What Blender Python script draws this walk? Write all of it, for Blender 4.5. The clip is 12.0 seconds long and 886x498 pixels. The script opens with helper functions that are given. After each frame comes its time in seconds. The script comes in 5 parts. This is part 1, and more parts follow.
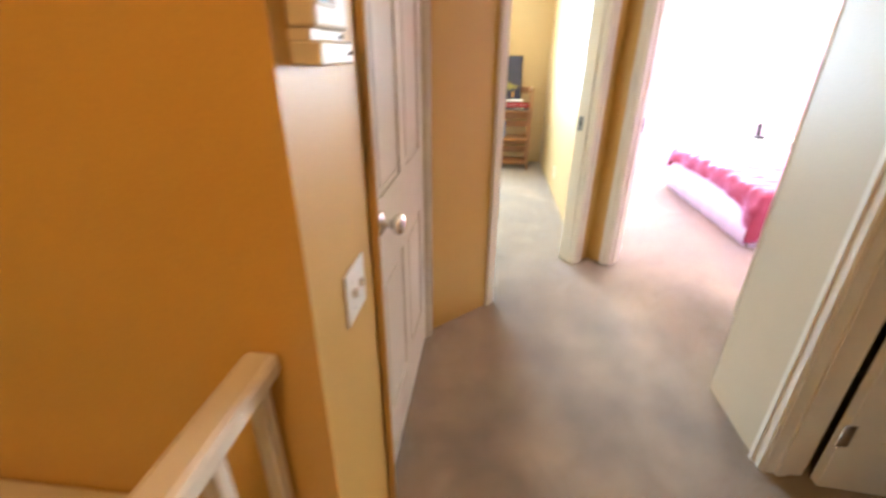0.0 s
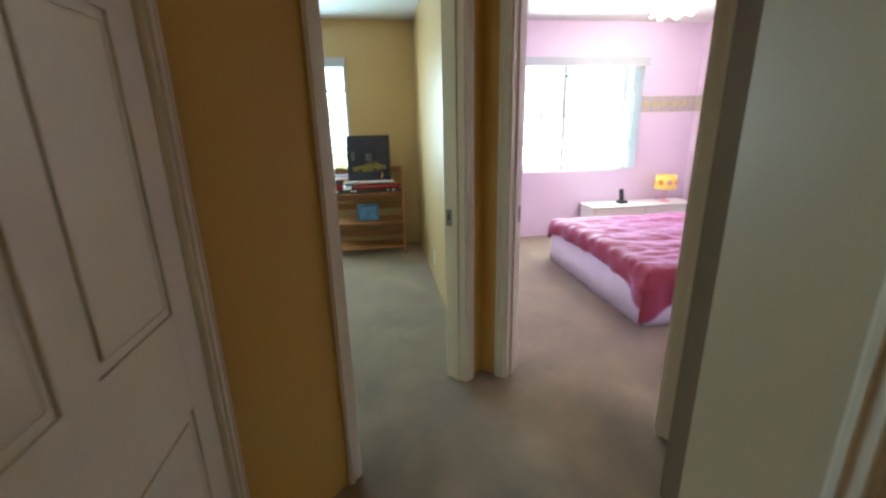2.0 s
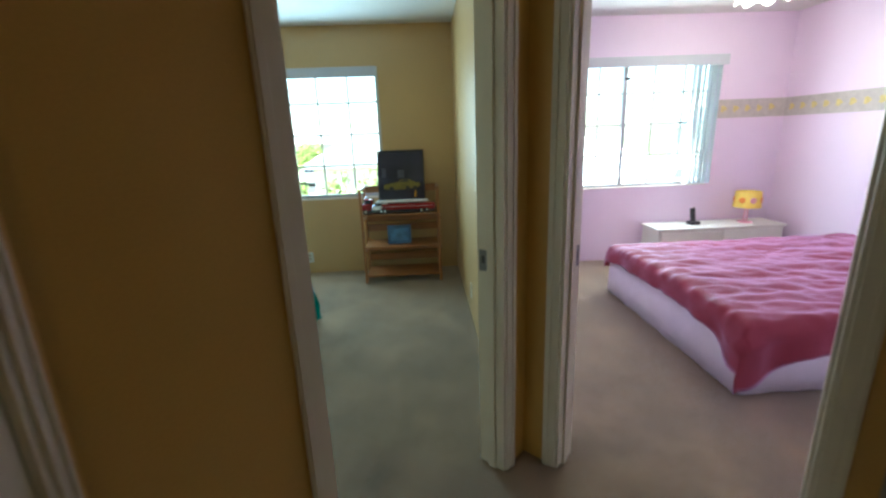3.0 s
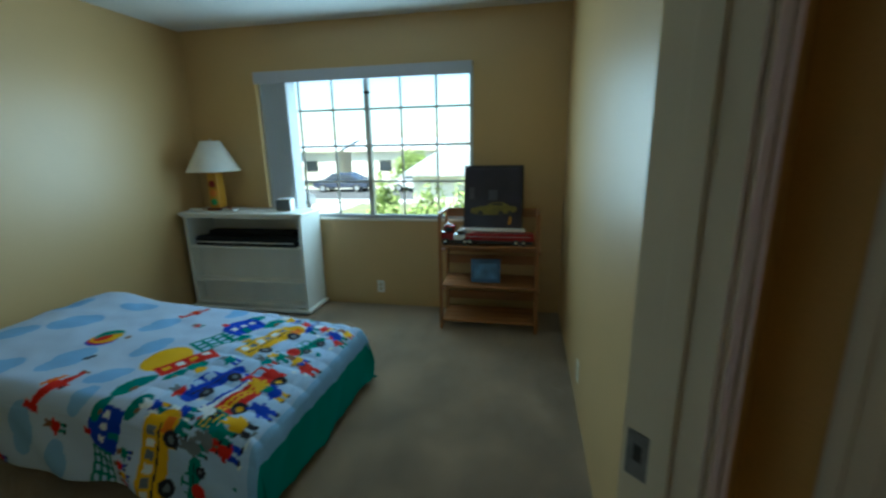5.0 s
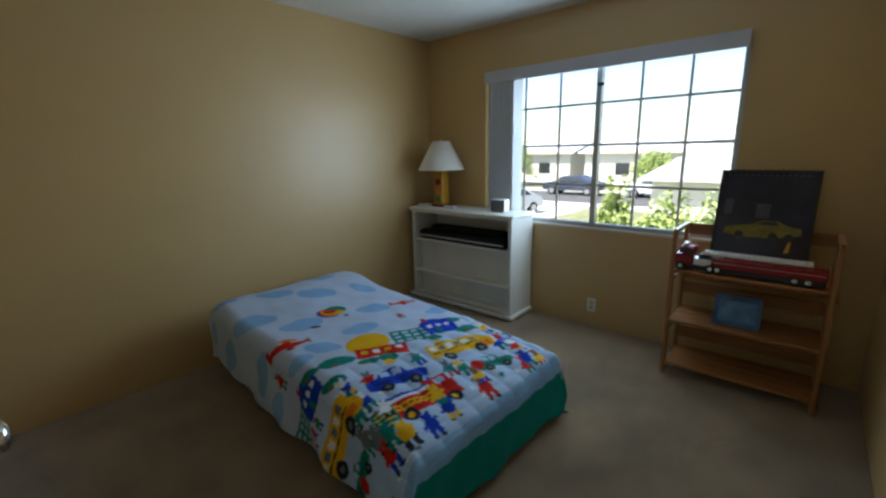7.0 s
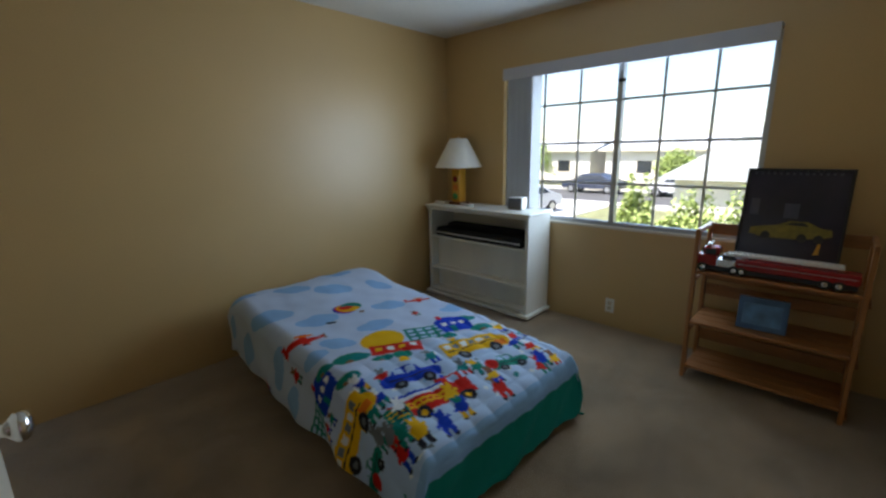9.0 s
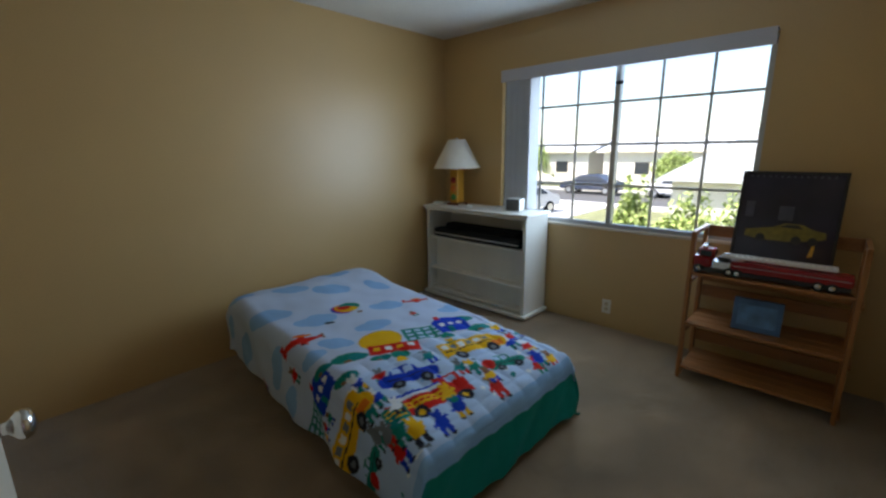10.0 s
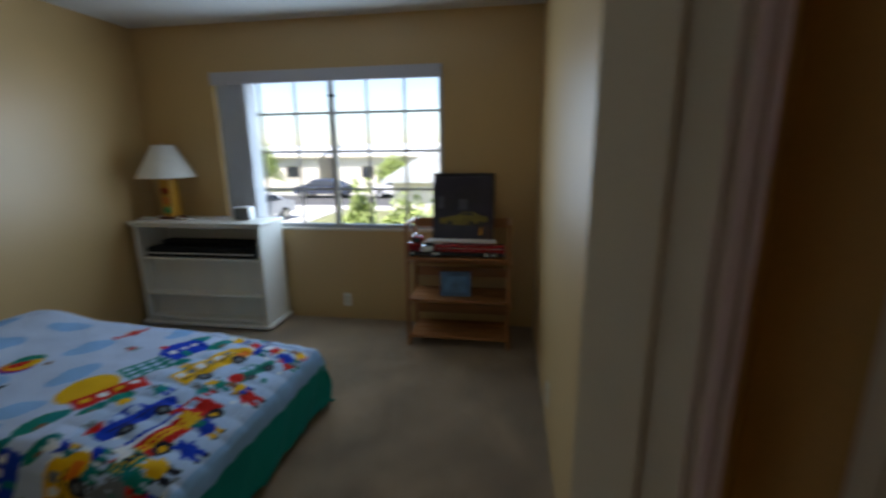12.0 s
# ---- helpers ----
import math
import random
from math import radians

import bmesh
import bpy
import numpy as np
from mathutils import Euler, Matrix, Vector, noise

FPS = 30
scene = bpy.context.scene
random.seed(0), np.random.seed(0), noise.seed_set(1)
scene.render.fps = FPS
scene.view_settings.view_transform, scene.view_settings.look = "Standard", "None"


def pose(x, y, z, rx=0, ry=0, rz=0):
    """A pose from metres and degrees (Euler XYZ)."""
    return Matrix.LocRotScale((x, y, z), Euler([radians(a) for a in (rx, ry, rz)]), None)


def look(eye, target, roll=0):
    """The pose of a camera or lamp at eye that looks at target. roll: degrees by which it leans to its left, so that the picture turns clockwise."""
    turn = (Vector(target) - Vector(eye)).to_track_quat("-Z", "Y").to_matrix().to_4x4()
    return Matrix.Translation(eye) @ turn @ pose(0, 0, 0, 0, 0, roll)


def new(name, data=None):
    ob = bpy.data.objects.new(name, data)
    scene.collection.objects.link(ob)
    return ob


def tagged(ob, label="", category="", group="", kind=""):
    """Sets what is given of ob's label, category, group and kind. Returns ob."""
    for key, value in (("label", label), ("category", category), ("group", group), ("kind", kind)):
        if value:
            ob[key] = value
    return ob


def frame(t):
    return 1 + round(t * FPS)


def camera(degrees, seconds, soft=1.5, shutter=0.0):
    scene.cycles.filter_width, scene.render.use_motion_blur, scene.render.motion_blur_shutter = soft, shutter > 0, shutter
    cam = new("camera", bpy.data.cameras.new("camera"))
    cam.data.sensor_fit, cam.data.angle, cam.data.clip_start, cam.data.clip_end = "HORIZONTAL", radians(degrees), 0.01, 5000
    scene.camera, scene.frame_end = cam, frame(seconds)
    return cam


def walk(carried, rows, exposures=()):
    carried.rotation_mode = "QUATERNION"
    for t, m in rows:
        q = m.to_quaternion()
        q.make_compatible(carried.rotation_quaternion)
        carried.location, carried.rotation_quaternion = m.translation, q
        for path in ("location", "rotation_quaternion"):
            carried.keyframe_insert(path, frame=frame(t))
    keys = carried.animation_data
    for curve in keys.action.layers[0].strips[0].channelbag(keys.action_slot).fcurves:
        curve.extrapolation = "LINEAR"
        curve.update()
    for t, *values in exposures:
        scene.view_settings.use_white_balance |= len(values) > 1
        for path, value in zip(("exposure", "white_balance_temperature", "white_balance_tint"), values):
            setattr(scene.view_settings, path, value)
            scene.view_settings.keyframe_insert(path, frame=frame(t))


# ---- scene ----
cam = camera(92.5, 12.0, soft=2.5, shutter=0.5)
PATH = [
    (0, (1.098, -0.362, 1.329), (0.906, 1.438, 0.479), 0.3),
    (0.5, (1.198, -0.24, 1.345), (1.255, 1.628, 0.634), -0.3),
    (1, (1.245, -0.112, 1.363), (1.383, 1.779, 0.725), -1.4),
    (1.5, (1.274, 0.092, 1.378), (1.487, 1.99, 0.784), -1.3),
    (2, (1.309, 0.312, 1.385), (1.587, 2.209, 0.815), -1.2),
    (2.5, (1.378, 0.574, 1.385), (1.522, 2.494, 0.844), -1.2),
    (4.3, (1.484, 1.457, 1.432), (1.481, 3.397, 0.944), -3.2),
    (4.5, (1.471, 1.552, 1.42), (1.382, 3.488, 0.925), -2.4),
    (5, (1.456, 1.744, 1.424), (1.083, 3.652, 0.952), -1.1),
    (5.5, (1.418, 1.883, 1.422), (0.829, 3.741, 0.975), -0.9),
    (6, (1.395, 1.937, 1.426), (0.625, 3.727, 0.975), -1.0),
    (6.5, (1.402, 2.012, 1.417), (0.318, 3.633, 0.973), -1.0),
    (7, (1.418, 2.065, 1.402), (0.132, 3.531, 0.959), -1.1),
    (9, (1.418, 2.08, 1.401), (0.073, 3.489, 0.948), -1.0),
    (9.5, (1.424, 2.077, 1.402), (0.092, 3.496, 0.943), -0.7),
    (10, (1.427, 2.07, 1.407), (0.089, 3.486, 0.955), -0.7),
    (10.5, (1.432, 2.053, 1.404), (0.137, 3.515, 0.971), -0.3),
    (11, (1.44, 2.006, 1.401), (0.262, 3.566, 0.98), -0.4),
    (11.5, (1.459, 1.967, 1.401), (0.608, 3.73, 0.992), -0.6),
    (12, (1.542, 1.936, 1.423), (1.244, 3.863, 0.979), -0.6),
]
walk(cam, [(t, look(eye, target, roll)) for t, eye, target, roll in PATH],
     exposures=[(0.0, 5.2, 6450, 12), (0.5, 4.75, 6450, 11), (1.0, 4.2, 6400, 7), (1.5, 3.6, 6350, 2), (2.0, 3.25, 6150, -5), (2.5, 3.05, 5950, -9), (4.5, 1.75, 5650, -12), (5.5, 1.7, 5600, -8), (6.5, 1.5, 6100, 6), (7.0, 1.5, 6350, 9), (9.5, 1.52, 6450, 13), (10.5, 1.52, 6450, 13), (11.5, 1.4, 6300, 13), (12.0, 1.32, 6350, 14)])

# ---- world, sun, lamps ----
SUN_EL, SUN_AZ = 58.0, 205.0
world = bpy.data.worlds.new("sky")
scene.world = world
world.use_nodes = True
wn, wl = world.node_tree.nodes, world.node_tree.links
sky = wn.new("ShaderNodeTexSky")
sky.sky_type, sky.sun_disc = "NISHITA", False
sky.sun_elevation, sky.sun_rotation = radians(SUN_EL), radians(SUN_AZ)
wl.new(sky.outputs[0], wn["Background"].inputs[0])
wn["Background"].inputs[1].default_value = 0.15


def lamp(name, kind, energy, colour, m, **props):
    data = bpy.data.lights.new(name, kind)
    data.energy, data.color = energy, colour
    if kind == "SUN":
        data.angle = props["angle"]
    elif kind == "AREA":
        data.shape, data.size, data.size_y = "RECTANGLE", props["size"], props["size_y"]
    else:
        data.shadow_soft_size = props["radius"]
    ob = new(name, data)
    ob.matrix_world = m
    return ob


az, el = radians(SUN_AZ), radians(SUN_EL)
sun_way = Vector((math.sin(az) * math.cos(el), math.cos(az) * math.cos(el), math.sin(el)))
lamp("sun", "SUN", 5.0, (1.0, 0.95, 0.88), look(sun_way * 30, (0, 0, 0)), angle=radians(0.5))
# daylight in the two window openings
lamp("window_light_yellow_room", "AREA", 9.6, (0.60, 0.80, 1.0), look((0.24, 5.28, 1.40), (0.12, 4.0, 1.40)), size=1.40, size_y=1.10)
lamp("window_light_pink_room", "AREA", 8.0, (0.86, 0.92, 1.0), look((3.60, 5.27, 1.40), (3.50, 4.0, 1.1)), size=1.1, size_y=1.1)
# unseen warm lamp added behind the walker for the hall, and the bedroom lamp
lamp("hall_fill_lamp", "POINT", 1.0, (1.0, 0.56, 0.21), Matrix.Translation((0.95, -1.15, 2.3)), radius=0.09)
lamp("bedroom_bulb", "POINT", 2, (1.0, 0.86, 0.72), Matrix.Translation((4.08, 4.30, 2.22)), radius=0.08)


# ---- materials ----
def mat(name, colour, rough=0.6, metal=0.0, vary=0.12, scale=6.0, grain=0.0, grain_scale=300.0, bump=0.0, spec=0.5, stretch=(1, 1, 1), trans=0.0, emit=0.0, island=False):
    """Principled surface with two scales of variation and fine relief."""
    m = bpy.data.materials.new(name)
    m.use_nodes = True
    n, l = m.node_tree.nodes, m.node_tree.links
    b = n["Principled BSDF"]
    b.inputs["Roughness"].default_value, b.inputs["Metallic"].default_value = rough, metal
    b.inputs["Specular IOR Level"].default_value = spec
    if trans:
        b.inputs["Transmission Weight"].default_value = trans
    co = n.new("ShaderNodeTexCoord")
    mp = n.new("ShaderNodeMapping")
    mp.inputs["Scale"].default_value = stretch
    l.new(co.outputs["Object"], mp.inputs[0])
    big, fine = n.new("ShaderNodeTexNoise"), n.new("ShaderNodeTexNoise")
    big.inputs["Scale"].default_value, big.inputs["Detail"].default_value = scale, 5.0
    fine.inputs["Scale"].default_value, fine.inputs["Detail"].default_value = grain_scale, 2.0
    for k in (big, fine):
        l.new(mp.outputs[0], k.inputs["Vector"])
    ramp = n.new("ShaderNodeMapRange")
    ramp.inputs[1].default_value, ramp.inputs[2].default_value = 0.3, 0.7
    ramp.inputs[3].default_value, ramp.inputs[4].default_value = 1 - vary, 1 + vary
    l.new(big.outputs[0], ramp.inputs[0])
    ramp2 = n.new("ShaderNodeMapRange")
    ramp2.inputs[1].default_value, ramp2.inputs[2].default_value = 0.3, 0.7
    ramp2.inputs[3].default_value, ramp2.inputs[4].default_value = 1 - grain, 1 + grain
    l.new(fine.outputs[0], ramp2.inputs[0])
    mul = n.new("ShaderNodeMath")
    mul.operation = "MULTIPLY"
    l.new(ramp.outputs[0], mul.inputs[0])
    l.new(ramp2.outputs[0], mul.inputs[1])
    last = mul
    if island:
        geo = n.new("ShaderNodeNewGeometry")
        r3 = n.new("ShaderNodeMapRange")
        r3.inputs[3].default_value, r3.inputs[4].default_value = 0.6, 1.4
        l.new(geo.outputs["Random Per Island"], r3.inputs[0])
        m3 = n.new("ShaderNodeMath")
        m3.operation = "MULTIPLY"
        l.new(mul.outputs[0], m3.inputs[0])
        l.new(r3.outputs[0], m3.inputs[1])
        last = m3
    vec = n.new("ShaderNodeVectorMath")
    vec.operation = "SCALE"
    vec.inputs[0].default_value = colour
    l.new(last.outputs[0], vec.inputs["Scale"])
    l.new(vec.outputs[0], b.inputs["Base Color"])
    if bump:
        bp = n.new("ShaderNodeBump")
        bp.inputs["Strength"].default_value, bp.inputs["Distance"].default_value = bump, 0.004
        l.new(fine.outputs[0], bp.inputs["Height"])
        l.new(bp.outputs[0], b.inputs["Normal"])
    if emit:
        b.inputs["Emission Color"].default_value, b.inputs["Emission Strength"].default_value = (*colour, 1), emit
    return m


PAINT_TAN = mat("tan_wall_paint", (0.57, 0.38, 0.16), 0.40, vary=0.03, scale=2.0, grain=0.03, grain_scale=140, bump=0.12, spec=0.8)
# the bedroom's tan paint again, with the warm hall light tinted in
PAINT_HALL_WARM = mat("hall_paint_warm_lit", (0.60, 0.365, 0.092), 0.42, vary=0.03, scale=2.0, grain=0.03, grain_scale=140, bump=0.12)
# paler, greyer tone for the right hall wall and its angled corner
WALL_PALE = mat("pale_tan_wall_tone", (0.53, 0.43, 0.285), 0.45, vary=0.03, scale=2.0, grain=0.03, grain_scale=140, bump=0.12)
PAINT_PINK = mat("pink_wall_paint", (0.80, 0.645, 0.805), 0.55, vary=0.02, scale=2.0, grain=0.02, grain_scale=140, bump=0.1)
PAINT_WHITE = mat("white_ceiling_paint", (0.74, 0.73, 0.70), 0.8, vary=0.03, scale=3.0, grain=0.05, grain_scale=90, bump=0.35)
TRIM = mat("white_trim_paint", (0.72, 0.655, 0.53), 0.35, vary=0.03, scale=5.0, grain=0.02, bump=0.04)
CARPET = mat("beige_carpet", (0.24, 0.166, 0.10), 0.95, vary=0.26, scale=3.6, grain=0.3, grain_scale=420, bump=0.9, spec=0.1)
# trodden pile: paler walked patches
kn, kl = CARPET.node_tree.nodes, CARPET.node_tree.links
kco, kmap, kno, krng, kmul = kn.new("ShaderNodeTexCoord"), kn.new("ShaderNodeMapping"), kn.new("ShaderNodeTexNoise"), kn.new("ShaderNodeMapRange"), kn.new("ShaderNodeVectorMath")
kmap.inputs["Scale"].default_value, kmap.inputs["Rotation"].default_value = (2.6, 1.5, 1.0), (0.0, 0.0, radians(24))
kno.inputs["Scale"].default_value, kno.inputs["Detail"].default_value, kno.inputs["Roughness"].default_value, kno.inputs["Distortion"].default_value = 1.0, 4.0, 0.6, 0.8
krng.inputs[1].default_value, krng.inputs[2].default_value, krng.inputs[3].default_value, krng.inputs[4].default_value = 0.36, 0.66, 0.82, 1.22
kmul.operation = "SCALE"
old = [k for k in kn if k.type == "VECT_MATH" and k is not kmul][0]
kl.new(kco.outputs["Object"], kmap.inputs[0])
kl.new(kmap.outputs[0], kno.inputs["Vector"])
kl.new(kno.outputs[0], krng.inputs[0])
kl.new(old.outputs[0], kmul.inputs[0])
kl.new(krng.outputs[0], kmul.inputs["Scale"])
kl.new(kmul.outputs[0], kn["Principled BSDF"].inputs["Base Color"])
cb = CARPET.node_tree.nodes["Principled BSDF"]
cb.inputs["Sheen Weight"].default_value, cb.inputs["Sheen Roughness"].default_value, cb.inputs["Sheen Tint"].default_value = 1.0, 0.35, (1.0, 0.95, 0.88, 1)
WHITE_WOOD = mat("white_painted_wood", (0.76, 0.74, 0.67), 0.35, vary=0.04, scale=7, grain=0.03, stretch=(1, 1, 0.3), bump=0.05)
PINE = mat("varnished_pine", (0.33, 0.14, 0.045), 0.4, vary=0.16, scale=9, grain=0.1, grain_scale=60, stretch=(0.25, 2, 2), bump=0.08)
PINE_UP = mat("varnished_pine_upright", (0.35, 0.15, 0.048), 0.4, vary=0.16, scale=9, grain=0.1, grain_scale=60, stretch=(2, 2, 0.25), bump=0.08)
CHROME = mat("satin_nickel", (0.75, 0.73, 0.70), 0.16, 1.0, vary=0.03)
BLACK = mat("black_plastic", (0.015, 0.015, 0.017), 0.35, vary=0.1)
CHARCOAL = mat("charcoal_cloth", (0.012, 0.012, 0.014), 0.75, vary=0.2, grain=0.2, spec=0.2)
WHITE_PLASTIC = mat("white_plastic", (0.78, 0.77, 0.73), 0.35, vary=0.02)
CREAM_PLASTIC = mat("cream_plastic", (0.64, 0.56, 0.42), 0.4, vary=0.02)
SCREEN = mat("lcd_screen", (0.06, 0.30, 0.36), 0.45, vary=0.2, scale=60)
RED = mat("red_enamel", (0.28, 0.012, 0.015), 0.25, vary=0.08)
YELLOW = mat("yellow_enamel", (0.66, 0.33, 0.03), 0.35, vary=0.06, scale=14)
ORANGE = mat("orange_enamel", (0.75, 0.22, 0.03), 0.4, vary=0.06)
GREENP = mat("green_enamel", (0.05, 0.30, 0.10), 0.4, vary=0.06)
STEEL = mat("brushed_steel", (0.6, 0.6, 0.62), 0.3, 1.0, vary=0.06)
SHADE = mat("linen_lampshade", (0.80, 0.77, 0.70), 0.85, vary=0.04, scale=12, grain=0.05, grain_scale=500, bump=0.2)
BLUE_BOX = mat("blue_glossy_card", (0.07, 0.16, 0.34), 0.3, vary=0.3, scale=9)
POSTER = mat("dark_poster_print", (0.032, 0.030, 0.050), 0.14, vary=0.3, scale=4, spec=0.5)
BURG = mat("rose_comforter_cloth", (0.26, 0.028, 0.05), 0.6, spec=0.3, vary=0.08, scale=8, grain=0.08, grain_scale=500, bump=0.25)
bb = BURG.node_tree.nodes["Principled BSDF"]
bb.inputs["Sheen Weight"].default_value, bb.inputs["Sheen Roughness"].default_value, bb.inputs["Sheen Tint"].default_value = 0.9, 0.4, (0.85, 0.58, 1.0, 1)
SKIRT = mat("white_bed_skirt_cloth", (0.74, 0.68, 0.76), 0.8, vary=0.04, scale=8, grain=0.05, grain_scale=500, bump=0.2)
# white vinyl greyed: the dim look of bounced light is in the colour
VALANCE = mat("shade_greyed_vinyl", (0.52, 0.52, 0.58), 0.5, vary=0.03, scale=4, grain=0.03, bump=0.05)
SLAT = mat("translucent_blind_vinyl", (0.74, 0.74, 0.76), 0.45, vary=0.03, scale=4, grain=0.03, bump=0.05)
sn, sl = SLAT.node_tree.nodes, SLAT.node_tree.links
glow_through, blend = sn.new("ShaderNodeBsdfTranslucent"), sn.new("ShaderNodeMixShader")
glow_through.inputs[0].default_value, blend.inputs[0].default_value = (0.8, 0.8, 0.84, 1), 0.16
sl.new(sn["Principled BSDF"].outputs[0], blend.inputs[1])
sl.new(glow_through.outputs[0], blend.inputs[2])
sl.new(blend.outputs[0], sn["Material Output"].inputs[0])
ALU = mat("window_frame_aluminium", (0.50, 0.51, 0.52), 0.35, 0.6, vary=0.05)
# side room base darkened so that the unlit room reads dark
SIDE_ROOM_DIM = mat("side_room_dimmed", (0.25, 0.20, 0.14), 0.7, vary=0.05)
BORDER = mat("wallpaper_border", (0.50, 0.44, 0.42), 0.6, vary=0.1, scale=20)
BORDER_YEL = mat("wallpaper_border_motif", (0.62, 0.50, 0.20), 0.6, vary=0.15, scale=30)
PINKP = mat("pink_lamp_enamel", (0.75, 0.35, 0.45), 0.35, vary=0.04)
YSHADE = mat("yellow_lampshade_card", (0.85, 0.60, 0.12), 0.7, vary=0.08, scale=20)
FROST = mat("frosted_glass_petal", (0.9, 0.84, 0.7), 0.4, vary=0.03, emit=1.6)
# lawn, concrete, stucco, roof and leaf colours lifted to look overexposed by daylight
GRASS = mat("lawn", (0.20, 0.21, 0.10), 0.9, vary=0.3, scale=2, grain=0.3, grain_scale=40)
ASPHALT = mat("asphalt", (0.09, 0.09, 0.09), 0.85, vary=0.15, scale=1, grain=0.2, grain_scale=80)
CONCRETE = mat("concrete", (0.52, 0.51, 0.48), 0.85, vary=0.1, scale=1.2, grain=0.1, grain_scale=60)
STUCCO = mat("pale_stucco", (0.68, 0.64, 0.58), 0.85, vary=0.05, scale=1, grain=0.08, grain_scale=50, bump=0.2)
ROOF = mat("grey_roof_shingle", (0.46, 0.49, 0.51), 0.8, vary=0.2, scale=2, grain=0.2, grain_scale=20)
LEAF = mat("hedge_leaves", (0.34, 0.42, 0.13), 0.6, vary=0.3, scale=3, island=True)
BARK = mat("bark", (0.12, 0.08, 0.05), 0.9, vary=0.3, scale=9)
CARPAINT = mat("white_car_paint", (0.62, 0.63, 0.65), 0.2, vary=0.02)
CARDARK = mat("dark_car_paint", (0.04, 0.05, 0.08), 0.2, vary=0.02)
TYRE = mat("tyre_rubber", (0.02, 0.02, 0.02), 0.8, vary=0.1)
DARK_GLASS = mat("dark_window_glass", (0.03, 0.035, 0.04), 0.08, vary=0.1)

GLASS = bpy.data.materials.new("clear_window_glass")
GLASS.use_nodes = True
gb = GLASS.node_tree.nodes["Principled BSDF"]
gb.inputs["Transmission Weight"].default_value, gb.inputs["Roughness"].default_value, gb.inputs["IOR"].default_value = 1.0, 0.0, 1.02


# ---- mesh helpers ----
def link(name, bm, material, smooth=False):
    me = bpy.data.meshes.new(name)
    bmesh.ops.recalc_face_normals(bm, faces=bm.faces)
    if smooth:
        for f in bm.faces:
            f.smooth = True
    bm.to_mesh(me)
    bm.free()
    for k in (material if isinstance(material, (list, tuple)) else [material]):
        me.materials.append(k)
    return new(name, me)


def part(name, bm, material, parent, label="", smooth=False):
    ob = link(name, bm, material, smooth)
    ob.parent = parent
    return tagged(ob, label) if label else ob


def thing(name, m, label, category, group=""):
    ob = new(name)
    ob.empty_display_size = 0.1
    ob.matrix_world = m
    return tagged(ob, label, category, group)


def at(x, y, z, turn=0):
    return pose(x, y, z, 0, 0, turn)


def box(x0, y0, z0, x1, y1, z1, bevel=0.0, bm=None, seg=2):
    out = bm or bmesh.new()
    made = bmesh.ops.create_cube(out, size=1)["verts"]
    for v in made:
        v.co = Vector((x0 + (v.co.x + 0.5) * (x1 - x0), y0 + (v.co.y + 0.5) * (y1 - y0), z0 + (v.co.z + 0.5) * (z1 - z0)))
    if bevel:
        edges = {e for v in made for e in v.link_edges}
        bmesh.ops.bevel(out, geom=list(edges), offset=bevel, segments=seg, affect="EDGES", profile=0.5)
    return out


def lathe(profile, seg=24, bm=None, m=None):
    """Turned solid from (radius, height) pairs, about z."""
    out = bm or bmesh.new()
    rings = []
    for r, z in profile:
        if r < 1e-5:
            rings.append([out.verts.new((0, 0, z))])
        else:
            rings.append([out.verts.new((r * math.cos(2 * math.pi * i / seg), r * math.sin(2 * math.pi * i / seg), z)) for i in range(seg)])
    for a, b in zip(rings, rings[1:]):
        for i in range(seg):
            j = (i + 1) % seg
            if len(a) == 1 and len(b) == 1:
                continue
            if len(a) == 1:
                out.faces.new((a[0], b[i], b[j]))
            elif len(b) == 1:
                out.faces.new((a[i], a[j], b[0]))
            else:
                out.faces.new((a[i], a[j], b[j], b[i]))
    if m is not None:
        bmesh.ops.transform(out, matrix=m, verts=[v for ring in rings for v in ring])
    return out


def rod(a, b, r, seg=10, bm=None, r2=None):
    a, b = Vector(a), Vector(b)
    q = (b - a).to_track_quat("Z", "Y").to_matrix().to_4x4()
    d = (b - a).length
    return lathe([(0, 0), (r, 0), (r2 if r2 is not None else r, d), (0, d)], seg, bm, Matrix.Translation(a) @ q)


def prism(points, z0, z1, bm=None):
    out = bm or bmesh.new()
    lo = [out.verts.new((x, y, z0)) for x, y in points]
    hi = [out.verts.new((x, y, z1)) for x, y in points]
    out.faces.new(lo[::-1])
    out.faces.new(hi)
    for i in range(len(points)):
        j = (i + 1) % len(points)
        out.faces.new((lo[i], lo[j], hi[j], hi[i]))
    return out


H = 2.44      # ceiling height
DOOR_H = 2.03
R2 = math.sqrt(0.5)


